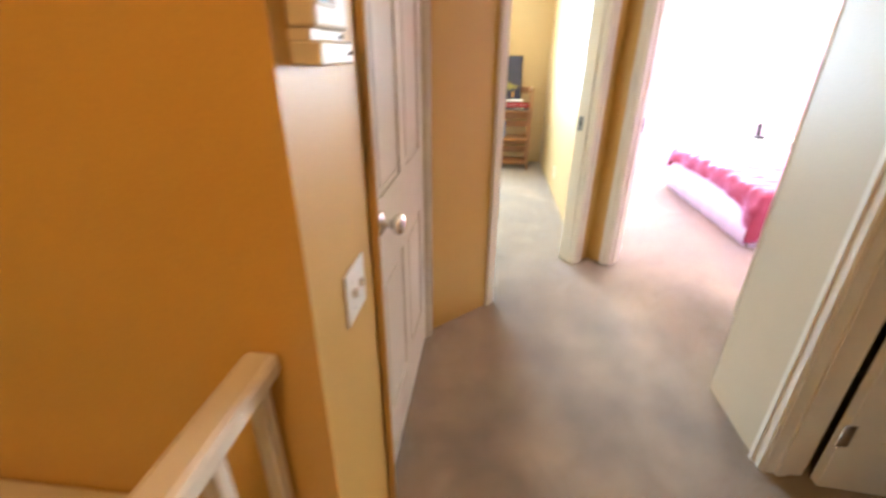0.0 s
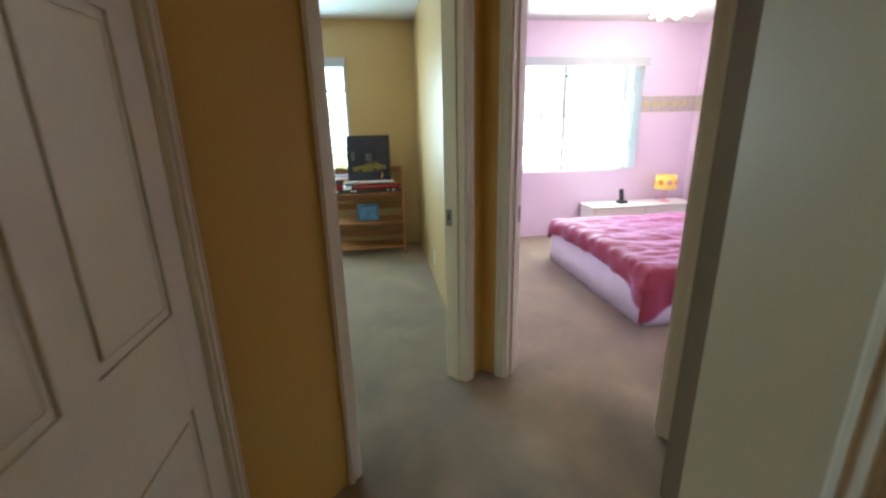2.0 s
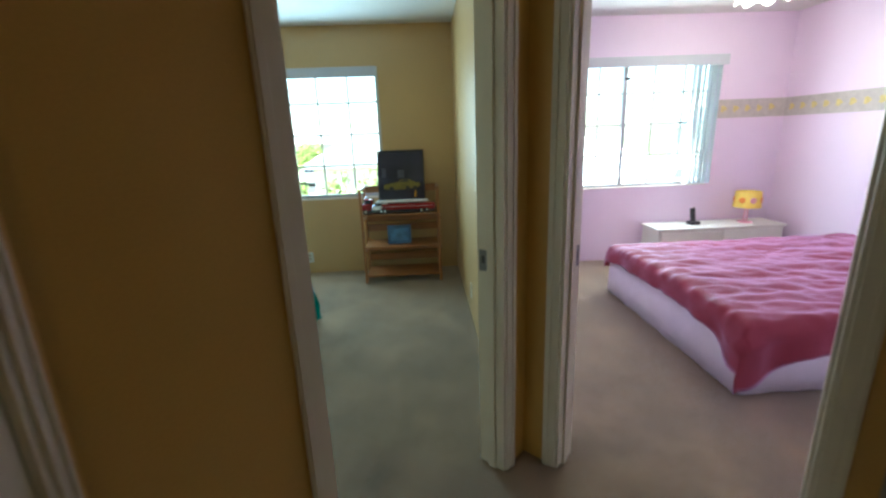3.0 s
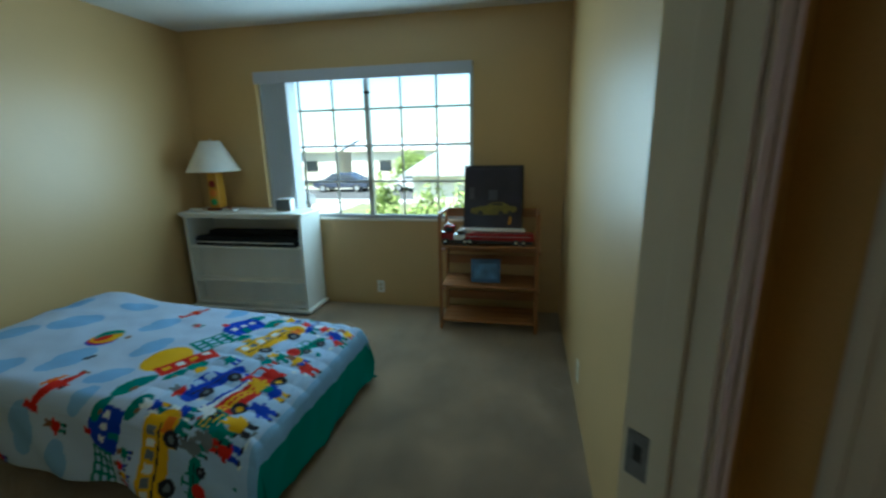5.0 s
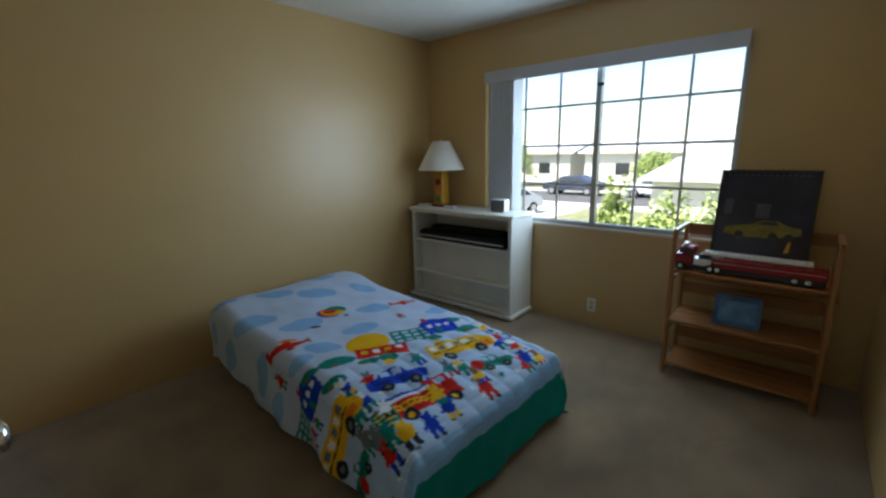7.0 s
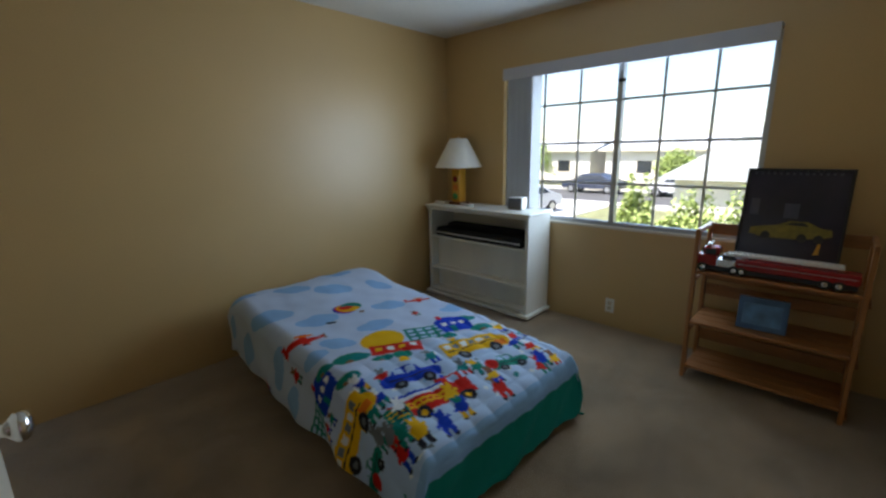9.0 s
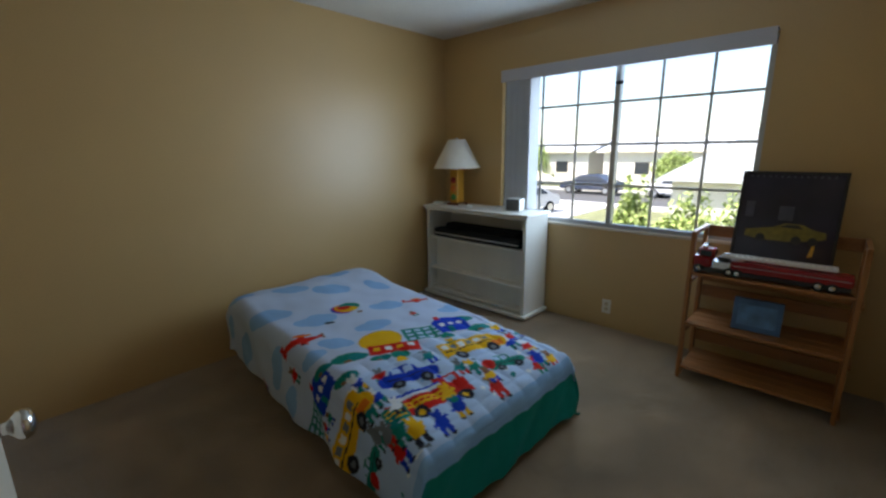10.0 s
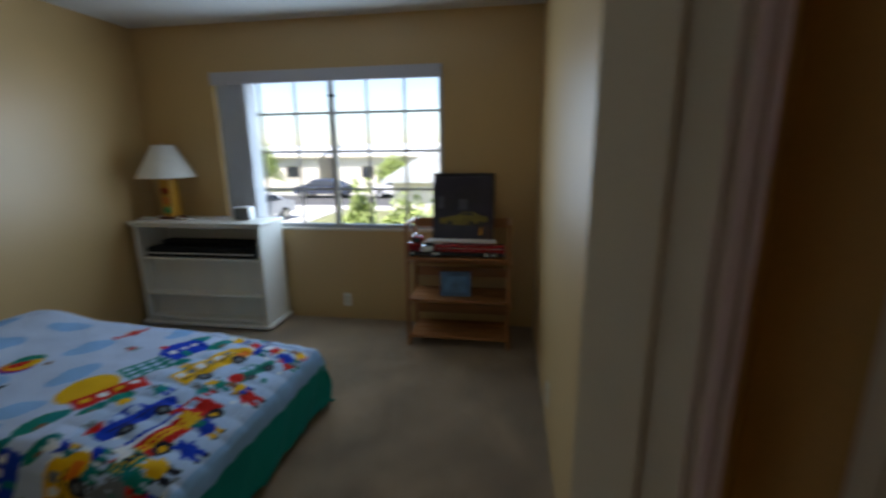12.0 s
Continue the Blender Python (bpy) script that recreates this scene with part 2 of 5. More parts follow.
def wall(name, p0, p1, thick, label, paints, openings=(), z0=0.0, z1=H):
    """Wall from p0 to p1, its near face on that line and its body to the left of the way; openings (s0, s1, z0, z1) go through.
    paints: near face and reveals, far face."""
    p0, p1 = Vector(p0), Vector(p1)
    n = (p1 - p0).length
    ss = sorted({0.0, n, *[k for o in openings for k in o[:2]]})
    zz = sorted({z0, z1, *[min(max(k, z0), z1) for o in openings for k in o[2:]]})
    solid = {(i, j): not any(a - 1e-6 < (ss[i] + ss[i + 1]) / 2 < b and c - 1e-6 < (zz[j] + zz[j + 1]) / 2 < d for a, b, c, d in openings)
             for i in range(len(ss) - 1) for j in range(len(zz) - 1)}
    bm, made = bmesh.new(), {}

    def vert(i, y, j):
        if (i, y, j) not in made:
            made[i, y, j] = bm.verts.new((ss[i], y, zz[j]))
        return made[i, y, j]

    for (i, j), full in solid.items():
        if not full:
            continue
        for y in (0.0, thick):
            bm.faces.new([vert(i, y, j), vert(i + 1, y, j), vert(i + 1, y, j + 1), vert(i, y, j + 1)])
        for di, dj, a, b in ((-1, 0, (i, j), (i, j + 1)), (1, 0, (i + 1, j), (i + 1, j + 1)), (0, -1, (i, j), (i + 1, j)), (0, 1, (i, j + 1), (i + 1, j + 1))):
            if not solid.get((i + di, j + dj), False):
                bm.faces.new([vert(a[0], 0.0, a[1]), vert(b[0], 0.0, b[1]), vert(b[0], thick, b[1]), vert(a[0], thick, a[1])])
    ob = link(name, bm, list(paints))
    for f in ob.data.polygons:
        f.material_index = 1 if f.center.y > thick - 1e-4 else 0
    way = (p1 - p0)
    ob.matrix_world = pose(p0.x, p0.y, 0, 0, 0, math.degrees(math.atan2(way.y, way.x)))
    return tagged(ob, label, "wall", kind="structure")


# ---- plan ----
YB, XL, XR = 5.30, -1.57, 1.765          # yellow room: window wall, bed wall, dividing wall
C = Vector((1.828, 2.440))              # inner corner where the two bedroom doors meet
D1 = Vector((-R2, -R2))                 # along the yellow room's door wall, away from the corner
D2 = Vector((R2, -R2))                  # along the pink room's door wall
K1 = C + D1 * 1.40                      # corner by the closet door
K2 = C + D2 * 1.09                      # corner by the right hall wall
KX = K1.x                               # closet wall
RX = 2.105                              # right hall wall
YT = 0.165                              # stairwell wall
PB, PR, PL = 5.24, 5.17, 1.93           # pink room: window wall, bed-head wall, dividing wall
TH = 0.115

# floors and ceiling
floor = link("floor", prism([(0.70, -3.1), (5.4, -3.1), (5.4, 5.3), (-1.7, 5.3), (-1.7, YT), (0.70, YT)], -0.25, 0.0), CARPET)
tagged(floor, "worn beige wall-to-wall carpet with paler patches", "carpet", kind="structure")
lower = link("floor_lower", box(-3.2, -3.1, -1.72, 0.70, YT, -1.62), CARPET)
tagged(lower, "beige carpet at the foot of the stairs", "carpet", kind="structure")
ceiling = link("ceiling", box(-3.4, -3.2, H, 5.4, 5.5, H + 0.15), PAINT_WHITE)
tagged(ceiling, "white textured plaster ceiling", "ceiling", kind="structure")

# hall
TAN2, HALL2 = (PAINT_HALL_WARM, PAINT_TAN), (PAINT_HALL_WARM, PAINT_HALL_WARM)
wall("wall_closet", (KX, YT), K1, TH, "tan hall wall with a warm lamplight tint and a closet door", HALL2, [(0.365, 1.24, 0.0, DOOR_H)])
wall("wall_stairwell", (-3.2, YT), (KX - TH, YT), TH, "tan wall with a warm lamplight tint beside the stairs", HALL2, z0=-2.6)
wall("wall_yellow_door", K1, C, TH, "tan wall with a warm lamplight tint and the open bedroom doorway", (PAINT_HALL_WARM, PAINT_TAN), [(0.44, 1.255, 0.0, DOOR_H)])
wall("wall_pink_door", C, K2, TH, "tan wall with a warm lamplight tint and the pink bedroom doorway", (PAINT_HALL_WARM, PAINT_PINK), [(0.15, 0.955, 0.0, DOOR_H)])
wall("wall_hall_corner", K2, (RX, 1.17), TH, "tan painted angled hall wall", (WALL_PALE, PAINT_PINK))
wall("wall_hall_right", (RX, 1.17), (RX, -3.1), 0.12, "pale tan hall wall beside an open door", (WALL_PALE, SIDE_ROOM_DIM), [(0.39, 1.15, 0.0, DOOR_H)])
wall("wall_hall_back", (RX + 0.12, -3.1), (-3.2, -3.1), TH, "tan painted wall behind the landing", HALL2, z0=-2.6)
wall("wall_stair_far", (-3.2, -3.1), (-3.2, YT + TH), TH, "tan painted wall at the foot of the stairs", HALL2, z0=-2.6)
# yellow room
wall("wall_window_yellow", (XL, YB), (XR, YB), 0.16, "tan painted wall with a wide window", (PAINT_TAN, STUCCO), [(-0.88 - XL, 1.03 - XL, 0.80, 2.045)])
wall("wall_bed_side", (XL, 1.45), (XL, YB + 0.16), TH, "tan painted wall behind the child's bed", (PAINT_TAN, STUCCO))
wall("wall_dividing", (XR, YB), (XR, 2.48), PL - XR, "wall between the bedrooms, tan on one face and pink on the other", (PAINT_TAN, PAINT_PINK))
wall("wall_yellow_front", (0.795, 1.56), (XL, 1.56), TH, "tan painted bedroom wall", (PAINT_TAN, PAINT_HALL_WARM))
# pink room
wall("wall_window_pink", (PL, PB), (PR, PB), 0.16, "pink painted wall with a sliding window", (PAINT_PINK, STUCCO), [(3.00 - PL, 4.43 - PL, 0.79, 2.045)])
wall("wall_bed_head_pink", (PR, PB + 0.16), (PR, 1.6), TH, "pink painted wall at the bed head", (PAINT_PINK, STUCCO))
wall("wall_pink_front", (PR, 1.72), (2.60, 1.72), TH, "pink painted bedroom wall", (PAINT_PINK, PAINT_HALL_WARM))
# room behind the open door in the right hall wall: assumed walls, dimness in their colour
wall("wall_side_room_end", (4.3, 1.5), (4.3, -1.0), TH, "plain wall of the side room", (SIDE_ROOM_DIM, SIDE_ROOM_DIM))
wall("wall_side_room_back", (4.3, -1.0), (RX + 0.12, -1.0), TH, "plain wall of the side room", (SIDE_ROOM_DIM, SIDE_ROOM_DIM))
wall("wall_side_room_front", (RX + 0.2, 1.36), (4.3, 1.36), TH, "plain wall of the side room", (SIDE_ROOM_DIM, SIDE_ROOM_DIM))


# ---- doors ----
def door_trim(name, p0, p1, s0, s1, thick, label, far=True, w=0.058, paint=None, far_right=True):
    """Jambs, stops and moulded casings of an opening in the wall from p0 to p1."""
    way = Vector(p1) - Vector(p0)
    t = thing(name, at(p0[0], p0[1], 0, math.degrees(math.atan2(way.y, way.x))), label, "door frame")
    t["kind"] = "structure"
    j, paint = 0.018, paint or TRIM
    part("jamb", box(s0 - 0.001, -0.004, 0, s0 + j, thick + 0.004, DOOR_H - j), TRIM, t)
    part("jamb", box(s1 - j, -0.004, 0, s1 + 0.001, thick + 0.004, DOOR_H - j), TRIM, t)
    part("head_jamb", box(s0 - 0.001, -0.004, DOOR_H - j, s1 + 0.001, thick + 0.004, DOOR_H + 0.001), TRIM, t)
    for a, b in ((s0 + j, s0 + j + 0.011), (s1 - j - 0.011, s1 - j)):
        part("door_stop", box(a, 0.035, 0, b, 0.068, DOOR_H - j, 0.002), TRIM, t)
    for side in (-1, 1) if far else (-1,):
        def board(a, b, z0, z1, inner):
            y = (-0.004, -0.013, -0.019) if side < 0 else (thick + 0.004, thick + 0.013, thick + 0.019)
            bm = box(a, min(y[0], y[1]), z0, b, max(y[0], y[1]), z1, 0.002)
            if inner > 0:
                box(b - w * 0.45, min(y[1], y[2]), z0, b - 0.006, max(y[1], y[2]), z1, 0.002, bm)
            elif inner < 0:
                box(a + 0.006, min(y[1], y[2]), z0, a + w * 0.45, max(y[1], y[2]), z1, 0.002, bm)
            else:
                box(a, min(y[1], y[2]), z0 + w * 0.55, b, max(y[1], y[2]), z1 - 0.006, 0.002, bm)
            return bm
        part("casing", board(s0 - w + 0.006, s0 + 0.006, 0, DOOR_H + w, -1), paint, t)
        if side < 0 or far_right:
            part("casing", board(s1 - 0.006, s1 + w - 0.006, 0, DOOR_H + w, 1), TRIM, t)
        part("head_casing", board(s0 + 0.006, s1 - 0.006, DOOR_H - 0.006, DOOR_H + w, 0), TRIM, t)
    return t


def knob(parent, x, y, z, side):
    prof = [(0, 0), (0.033, 0), (0.033, 0.004), (0.027, 0.009), (0.013, 0.012), (0.011, 0.028), (0.017, 0.034), (0.027, 0.043), (0.029, 0.052), (0.025, 0.061), (0.012, 0.066), (0, 0.0665)]
    m = Matrix.Translation((x, y, z)) @ Matrix.Rotation(radians(90 * side), 4, "X")
    part("door_knob", lathe(prof, 28, m=m), CHROME, parent, "round satin nickel door knob", smooth=True)


def door_leaf(name, m, width, label, knob_x, faces=(-1, 1), knob_z=0.92):
    """Six-panel door: stiles and rails, sunk panels with raised fields. Local x runs from the hinge, y is the thickness."""
    t = thing(name, m, label, "door")
    t["kind"] = "structure"
    th, h = 0.035, DOOR_H - 0.035
    st = 0.105
    rows = ((0.23, 0.73), (0.98, 1.60), (1.70, 1.90))
    cols = ((st, width / 2 - 0.045), (width / 2 + 0.045, width - st))
    bm = bmesh.new()
    zs = [0.012, *[z for r in rows for z in r], h]
    for a, b in ((0.0, st), (width / 2 - 0.045, width / 2 + 0.045), (width - st, width)):
        box(a, -th / 2, 0.012, b, th / 2, h, 0.0015, bm)
    for k in range(0, len(zs), 2):
        for a, b in cols:
            box(a - 0.001, -th / 2 + 0.0004, zs[k], b + 0.001, th / 2 - 0.0004, zs[k + 1], bm=bm)
    part("leaf", bm, TRIM, t)
    for a, b in cols:
        for c, d in rows:
            pb = box(a - 0.002, -th / 2 + 0.007, c - 0.002, b + 0.002, th / 2 - 0.007, d + 0.002)
            for s in (-1, 1):
                y0, y1 = sorted((s * (th / 2 - 0.008), s * (th / 2 - 0.002)))
                box(a + 0.022, y0, c + 0.022, b - 0.022, y1, d - 0.022, 0.0055, pb, seg=3)
            part("panel", pb, TRIM, t)
    for s in faces:
        knob(t, knob_x, s * th / 2, knob_z, 1 if s < 0 else -1)
    return t


def hinge(parent, x, y, z):
    part("hinge", rod((x, y, z - 0.045), (x, y, z + 0.045), 0.006, bm=box(x - 0.002, y - 0.001, z - 0.044, x + 0.026, y + 0.002, z + 0.044)), CHROME, parent, "brushed steel hinge")


tr_y = door_trim("door_frame_1", K1, C, 0.44, 1.255, TH, "white-painted moulded frame round the tan bedroom's doorway", far_right=False)
tr_p = door_trim("door_frame_2", C, K2, 0.15, 0.955, TH, "white-painted moulded frame round the pink bedroom's doorway")
door_trim("door_frame_3", (KX, YT), K1, 0.365, 1.24, TH, "cream-painted narrow frame of the closet door", far=False, w=0.03, paint=PAINT_HALL_WARM)
door_trim("door_frame_4", (RX, 1.17), (RX, -3.1), 0.39, 1.15, 0.12, "cream-painted moulded frame of the side room's doorway")
for fr, x, s in ((tr_y, 1.255 - 0.018, -1), (tr_p, 0.15 + 0.018, 1)):
    bm = box(min(x, x + s * 0.002), 0.070, 0.882, max(x, x + s * 0.002), 0.110, 0.966, 0.0006)
    st = part("strike_plate", bm, mat("dark_steel", (0.22, 0.22, 0.23), 0.4, 0.9, vary=0.15, scale=40), fr, "dull steel strike plate")
    # thin black piece on the plate in place of the hole's shade
    part("latch_hole", box(min(x + s * 0.0021, x + s * 0.003), 0.083, 0.914, max(x + s * 0.0021, x + s * 0.003), 0.097, 0.944), BLACK, st)

d = door_leaf("door_1", pose(KX - 0.03, YT + 1.24 - 0.02, 0, 0, 0, -90), 0.835, "closed white six-panel closet door", 0.745, faces=(1,))
hx = K1 + (C - K1).normalized() * (0.44 + 0.02) + Vector((-R2, R2)) * (TH + 0.02)
d = door_leaf("door_2", pose(hx.x, hx.y, 0, 0, 0, 171.5), 0.77, "open white six-panel bedroom door with a nickel knob", 0.69, knob_z=0.93)
d = door_leaf("door_3", pose(RX + 0.14, 1.17 - 0.39 - 0.045, 0, 0, 0, -4), 0.72, "open cream six-panel door of the side room", 0.66)
for z in (0.25, 1.0, 1.8):
    hinge(d, -0.008, -0.022, z)

# ---- landing rail and stairs ----
rail = thing("stair_railing", at(0.743, YT, 0), "white-painted wooden guard rail with slim balusters beside the stairs", "railing")
part("handrail", box(-0.030, -2.9, 0.835, 0.030, 0.0, 0.88, 0.012), TRIM, rail)
part("shoe_rail", box(-0.03, -2.9, 0.0, 0.03, 0.0, 0.03, 0.004), TRIM, rail)
for k in range(22):
    part("baluster", box(-0.014, -0.05 - 0.13 * k, 0.03, 0.014, -0.022 - 0.13 * k, 0.836, 0.002, seg=1), TRIM, rail)
stairs = thing("staircase", at(0, 0, 0), "carpeted stairs going down beside the landing", "stairs")
for k in range(9):
    part("step", box(0.68 - 0.27 * (k + 1), -0.85, -0.18 * (k + 1) - 0.6, 0.699 - 0.27 * k, YT - 0.002, -0.18 * (k + 1), 0.01), CARPET, stairs)
ledge = thing("stair_half_wall", at(0, 0, 0), "low cream half wall with a painted cap beside the stairs", "half wall")
part("body", box(-0.35, YT - 0.21, -1.7, 0.50, YT - 0.004, 0.43), PAINT_HALL_WARM, ledge)
part("cap", box(-0.37, YT - 0.24, 0.43, 0.52, YT - 0.004, 0.47, 0.006), TRIM, ledge)


# ---- windows ----
def window(name, x0, x1, z0, z1, y, cols, rows, mull, label):
    t = thing(name, at(0, y, 0), label, "window")
    t["kind"] = "structure"
    f = 0.035
    for nm, b in (("window_frame", (x0, -0.03, z0, x0 + f, 0.03, z1)), ("window_frame", (x1 - f, -0.03, z0, x1, 0.03, z1)),
                  ("window_frame", (x0 + f, -0.03, z0, x1 - f, 0.03, z0 + f)), ("window_frame", (x0 + f, -0.03, z1 - f, x1 - f, 0.03, z1))):
        part(nm, box(*b, 0.004), ALU, t)
    part("meeting_stile", box(mull - 0.02, -0.035, z0 + f, mull + 0.02, 0.02, z1 - f, 0.003), ALU, t)
    lock = part("sash_lock", box(mull - 0.012, -0.05, z1 - 0.185, mull + 0.04, -0.035, z1 - 0.16, 0.004), BLACK, t)
    for x in cols:
        part("muntin", box(x - 0.009, -0.008, z0 + f, x + 0.009, 0.004, z1 - f, 0.002), ALU, t)
    for z in rows:
        part("muntin", box(x0 + f, -0.0105, z - 0.009, x1 - f, 0.0065, z + 0.009, 0.002), ALU, t)
    for a, b in ((x0 + f, mull - 0.02), (mull + 0.02, x1 - f)):
        p = part("pane", box(a, 0.008, z0 + f, b, 0.012, z1 - f), GLASS, t)
        p.visible_shadow = False
    part("window_sill", box(x0 - 0.005, -0.075, z0 - 0.012, x1 + 0.005, -0.031, z0 + 0.006, 0.003), TRIM, t)
    return t


window("window_1", -0.88, 1.03, 0.80, 2.045, 5.37, (-0.515, -0.203, 0.409, 0.716), (1.13, 1.439, 1.745), 0.115, "wide aluminium sliding window with a muntin grid, sunlit")
window("window_2", 3.00, 4.43, 0.79, 2.045, PB + 0.075, (3.25, 3.82, 4.13), (1.12, 1.43, 1.735), 3.51, "aluminium sliding window with a muntin grid, sunlit")


def blinds(name, x0, x1, y, z0, z1, s0, s1, n, label, turn=62):
    t = thing(name, at(0, y, 0), label, "vertical blinds")
    bm = box(x0, -0.085, z1, x1, -0.073, z1 + 0.095, 0.003)
    box(x0, -0.073, z1 + 0.083, x1, -0.004, z1 + 0.095, 0.003, bm)
    part("valance", bm, VALANCE, t, "white vinyl valance")
    part("headrail", box(x0 + 0.02, -0.06, z1 + 0.045, x1 - 0.02, -0.025, z1 + 0.082, 0.003), ALU, t)
    for k in range(n):
        x = s0 + (s1 - s0) * k / (n - 1)
        b = box(-0.0445, -0.0006, z0, 0.0445, 0.0006, z1 + 0.05)
        bmesh.ops.transform(b, matrix=pose(x, -0.043 + 0.002 * (k % 2), 0, 0, 0, turn + 5 * math.sin(k * 2.1)), verts=b.verts)
        part("slat", b, SLAT, t)
    return t


blinds("vertical_blinds", -0.84, 1.03, YB, 0.83, 1.965, -0.76, -0.525, 13, "white vertical blinds drawn open to one side of the window")
blinds("vertical_blinds", 2.97, 4.47, PB, 0.81, 1.965, 4.16, 4.42, 6, "white vertical blinds drawn open to one side of the window", 80)

# ---- yellow room: bed ----
BX0, BX1, BY0, BY1, BTOP = -1.42, 0.50, 2.97, 4.03, 0.432


def noise2(x, y, s, seed=0.0):
    return noise.noise(Vector((x * s, y * s, seed)))


class Print:
    """A printed quilt: shapes laid over one another on the cloth, in metres; u from head to foot, v from the near hem across."""

    def __init__(self, n_u, n_v, du, dv):
        self.u = (np.arange(n_u) * du)[:, None] * np.ones((1, n_v))
        self.v = (np.arange(n_v) * dv)[None, :] * np.ones((n_u, 1))
        self.rgb = np.zeros((n_u, n_v, 3))
        # white cotton with bluish window light and dimness put into its base colour
        self.rgb[:] = (0.49, 0.59, 0.77)

    def local(self, u, v, turn):
        c, s = math.cos(radians(turn)), math.sin(radians(turn))
        a, b = self.u - u, self.v - v
        return a * c + b * s, -a * s + b * c

    def rect(self, u, v, a, b, colour, turn=0.0, du=0.0, dv=0.0):
        x, y = self.local(u, v, turn)
        self.rgb[(abs(x - du) < a) & (abs(y - dv) < b)] = colour

    def disc(self, u, v, r, colour, turn=0.0, du=0.0, dv=0.0, squash=1.0):
        x, y = self.local(u, v, turn)
        self.rgb[(x - du) ** 2 + ((y - dv) / squash) ** 2 < r * r] = colour

    def strip(self, u0, u1, colour):
        self.rgb[(self.u >= u0) & (self.u < u1)] = colour


P_RED, P_BLUE, P_GREEN, P_YEL = (0.55, 0.016, 0.008), (0.006, 0.045, 0.46), (0.005, 0.20, 0.15), (0.76, 0.43, 0.005)
P_BLACK, P_WHITE, P_CLOUD, P_TEAL, P_GREY = (0.02, 0.02, 0.03), (0.75, 0.78, 0.80), (0.25, 0.45, 0.74), (0.006, 0.20, 0.20), (0.16, 0.18, 0.20)


P_BROWN = (0.22, 0.10, 0.05)


# on the cloth, things stand with their top towards the head or the far side: local x is their length, local y their height
def cloud(p, u, v, r, turn=0):
    for k, (a, b, q) in enumerate(((0, 0, 1.0), (0.8, 0.15, 0.8), (-0.75, 0.1, 0.75), (0.25, 0.4, 0.8))):
        p.disc(u, v, r * q * 1.05, P_CLOUD, turn, a * r, b * r, 0.8)


P_PALE, P_ORANGE = (0.42, 0.58, 0.82), (0.72, 0.18, 0.01)


def wheels(p, u, v, r, turn, places, drop, hub):
    for k in places:
        p.disc(u, v, r, P_BLACK, turn, k, drop)
        p.disc(u, v, r * 0.42, hub, turn, k, drop)


def motor_car(p, u, v, half, colour, turn):
    h = half * 0.34
    p.disc(u, v, half * 0.62, colour, turn, -half * 0.12, h * 0.8, 0.75)
    p.rect(u, v, half, h, colour, turn)
    p.disc(u, v, h, colour, turn, half * 0.95, 0)
    p.disc(u, v, h, colour, turn, -half * 0.95, 0)
    for k in (-0.40, 0.12):
        p.rect(u, v, half * 0.19, h * 0.5, P_PALE, turn, half * k, h * 1.35)
    p.rect(u, v, half * 0.95, h * 0.10, P_BLACK, turn, 0, h * 0.1)
    wheels(p, u, v, half * 0.27, turn, (-half * 0.58, half * 0.62), -h, P_GREY)


def motor_bus(p, u, v, half, turn):
    h = half * 0.36
    p.rect(u, v, half, h, P_YEL, turn, 0, h * 0.35)
    p.disc(u, v, h * 0.8, P_YEL, turn, half * 0.95, -h * 0.1)
    for k in range(6):
        p.rect(u, v, half * 0.105, h * 0.30, P_GREY if k % 2 else P_WHITE, turn, half * (-0.80 + 0.29 * k), h * 0.72)
    p.rect(u, v, half * 0.9, h * 0.07, P_BLACK, turn, 0, h * 0.15)
    p.rect(u, v, half * 0.18, h * 0.35, P_ORANGE, turn, half * 0.9, -h * 0.3)
    wheels(p, u, v, half * 0.21, turn, (-half * 0.52, half * 0.62), -h * 0.75, P_GREY)


def fire_engine(p, u, v, half, turn):
    h = half * 0.24
    p.rect(u, v, half, h, P_RED, turn)
    p.rect(u, v, half * 0.30, h * 0.75, P_RED, turn, half * 0.62, h * 1.4)
    p.rect(u, v, half * 0.12, h * 0.42, P_PALE, turn, half * 0.70, h * 1.45)
    p.disc(u, v, half * 0.06, P_BLUE, turn, half * 0.55, h * 2.3)
    for k in (-0.12, 0.42):
        p.rect(u, v, half * 0.52, h * 0.11, P_YEL, turn, -half * 0.14, h * k)
    for k in range(7):
        p.rect(u, v, half * 0.025, h * 0.3, P_YEL, turn, half * (-0.6 + 0.155 * k), h * 0.15)
    p.rect(u, v, half * 0.62, h * 0.16, P_WHITE, turn, -half * 0.2, h * 1.25)
    p.rect(u, v, half * 0.62, h * 0.14, P_BLUE, turn, -half * 0.2, h * 1.6)
    p.rect(u, v, half * 0.26, h * 0.95, P_GREEN, turn, -half * 0.86, -h * 0.1)
    for k in (-0.5, 0.0, 0.5):
        p.rect(u, v, half * 0.20, h * 0.09, P_YEL, turn, -half * 0.86, h * (k - 0.1))
    wheels(p, u, v, half * 0.18, turn, (-half * 0.36, half * 0.72), -h * 1.0, P_YEL)


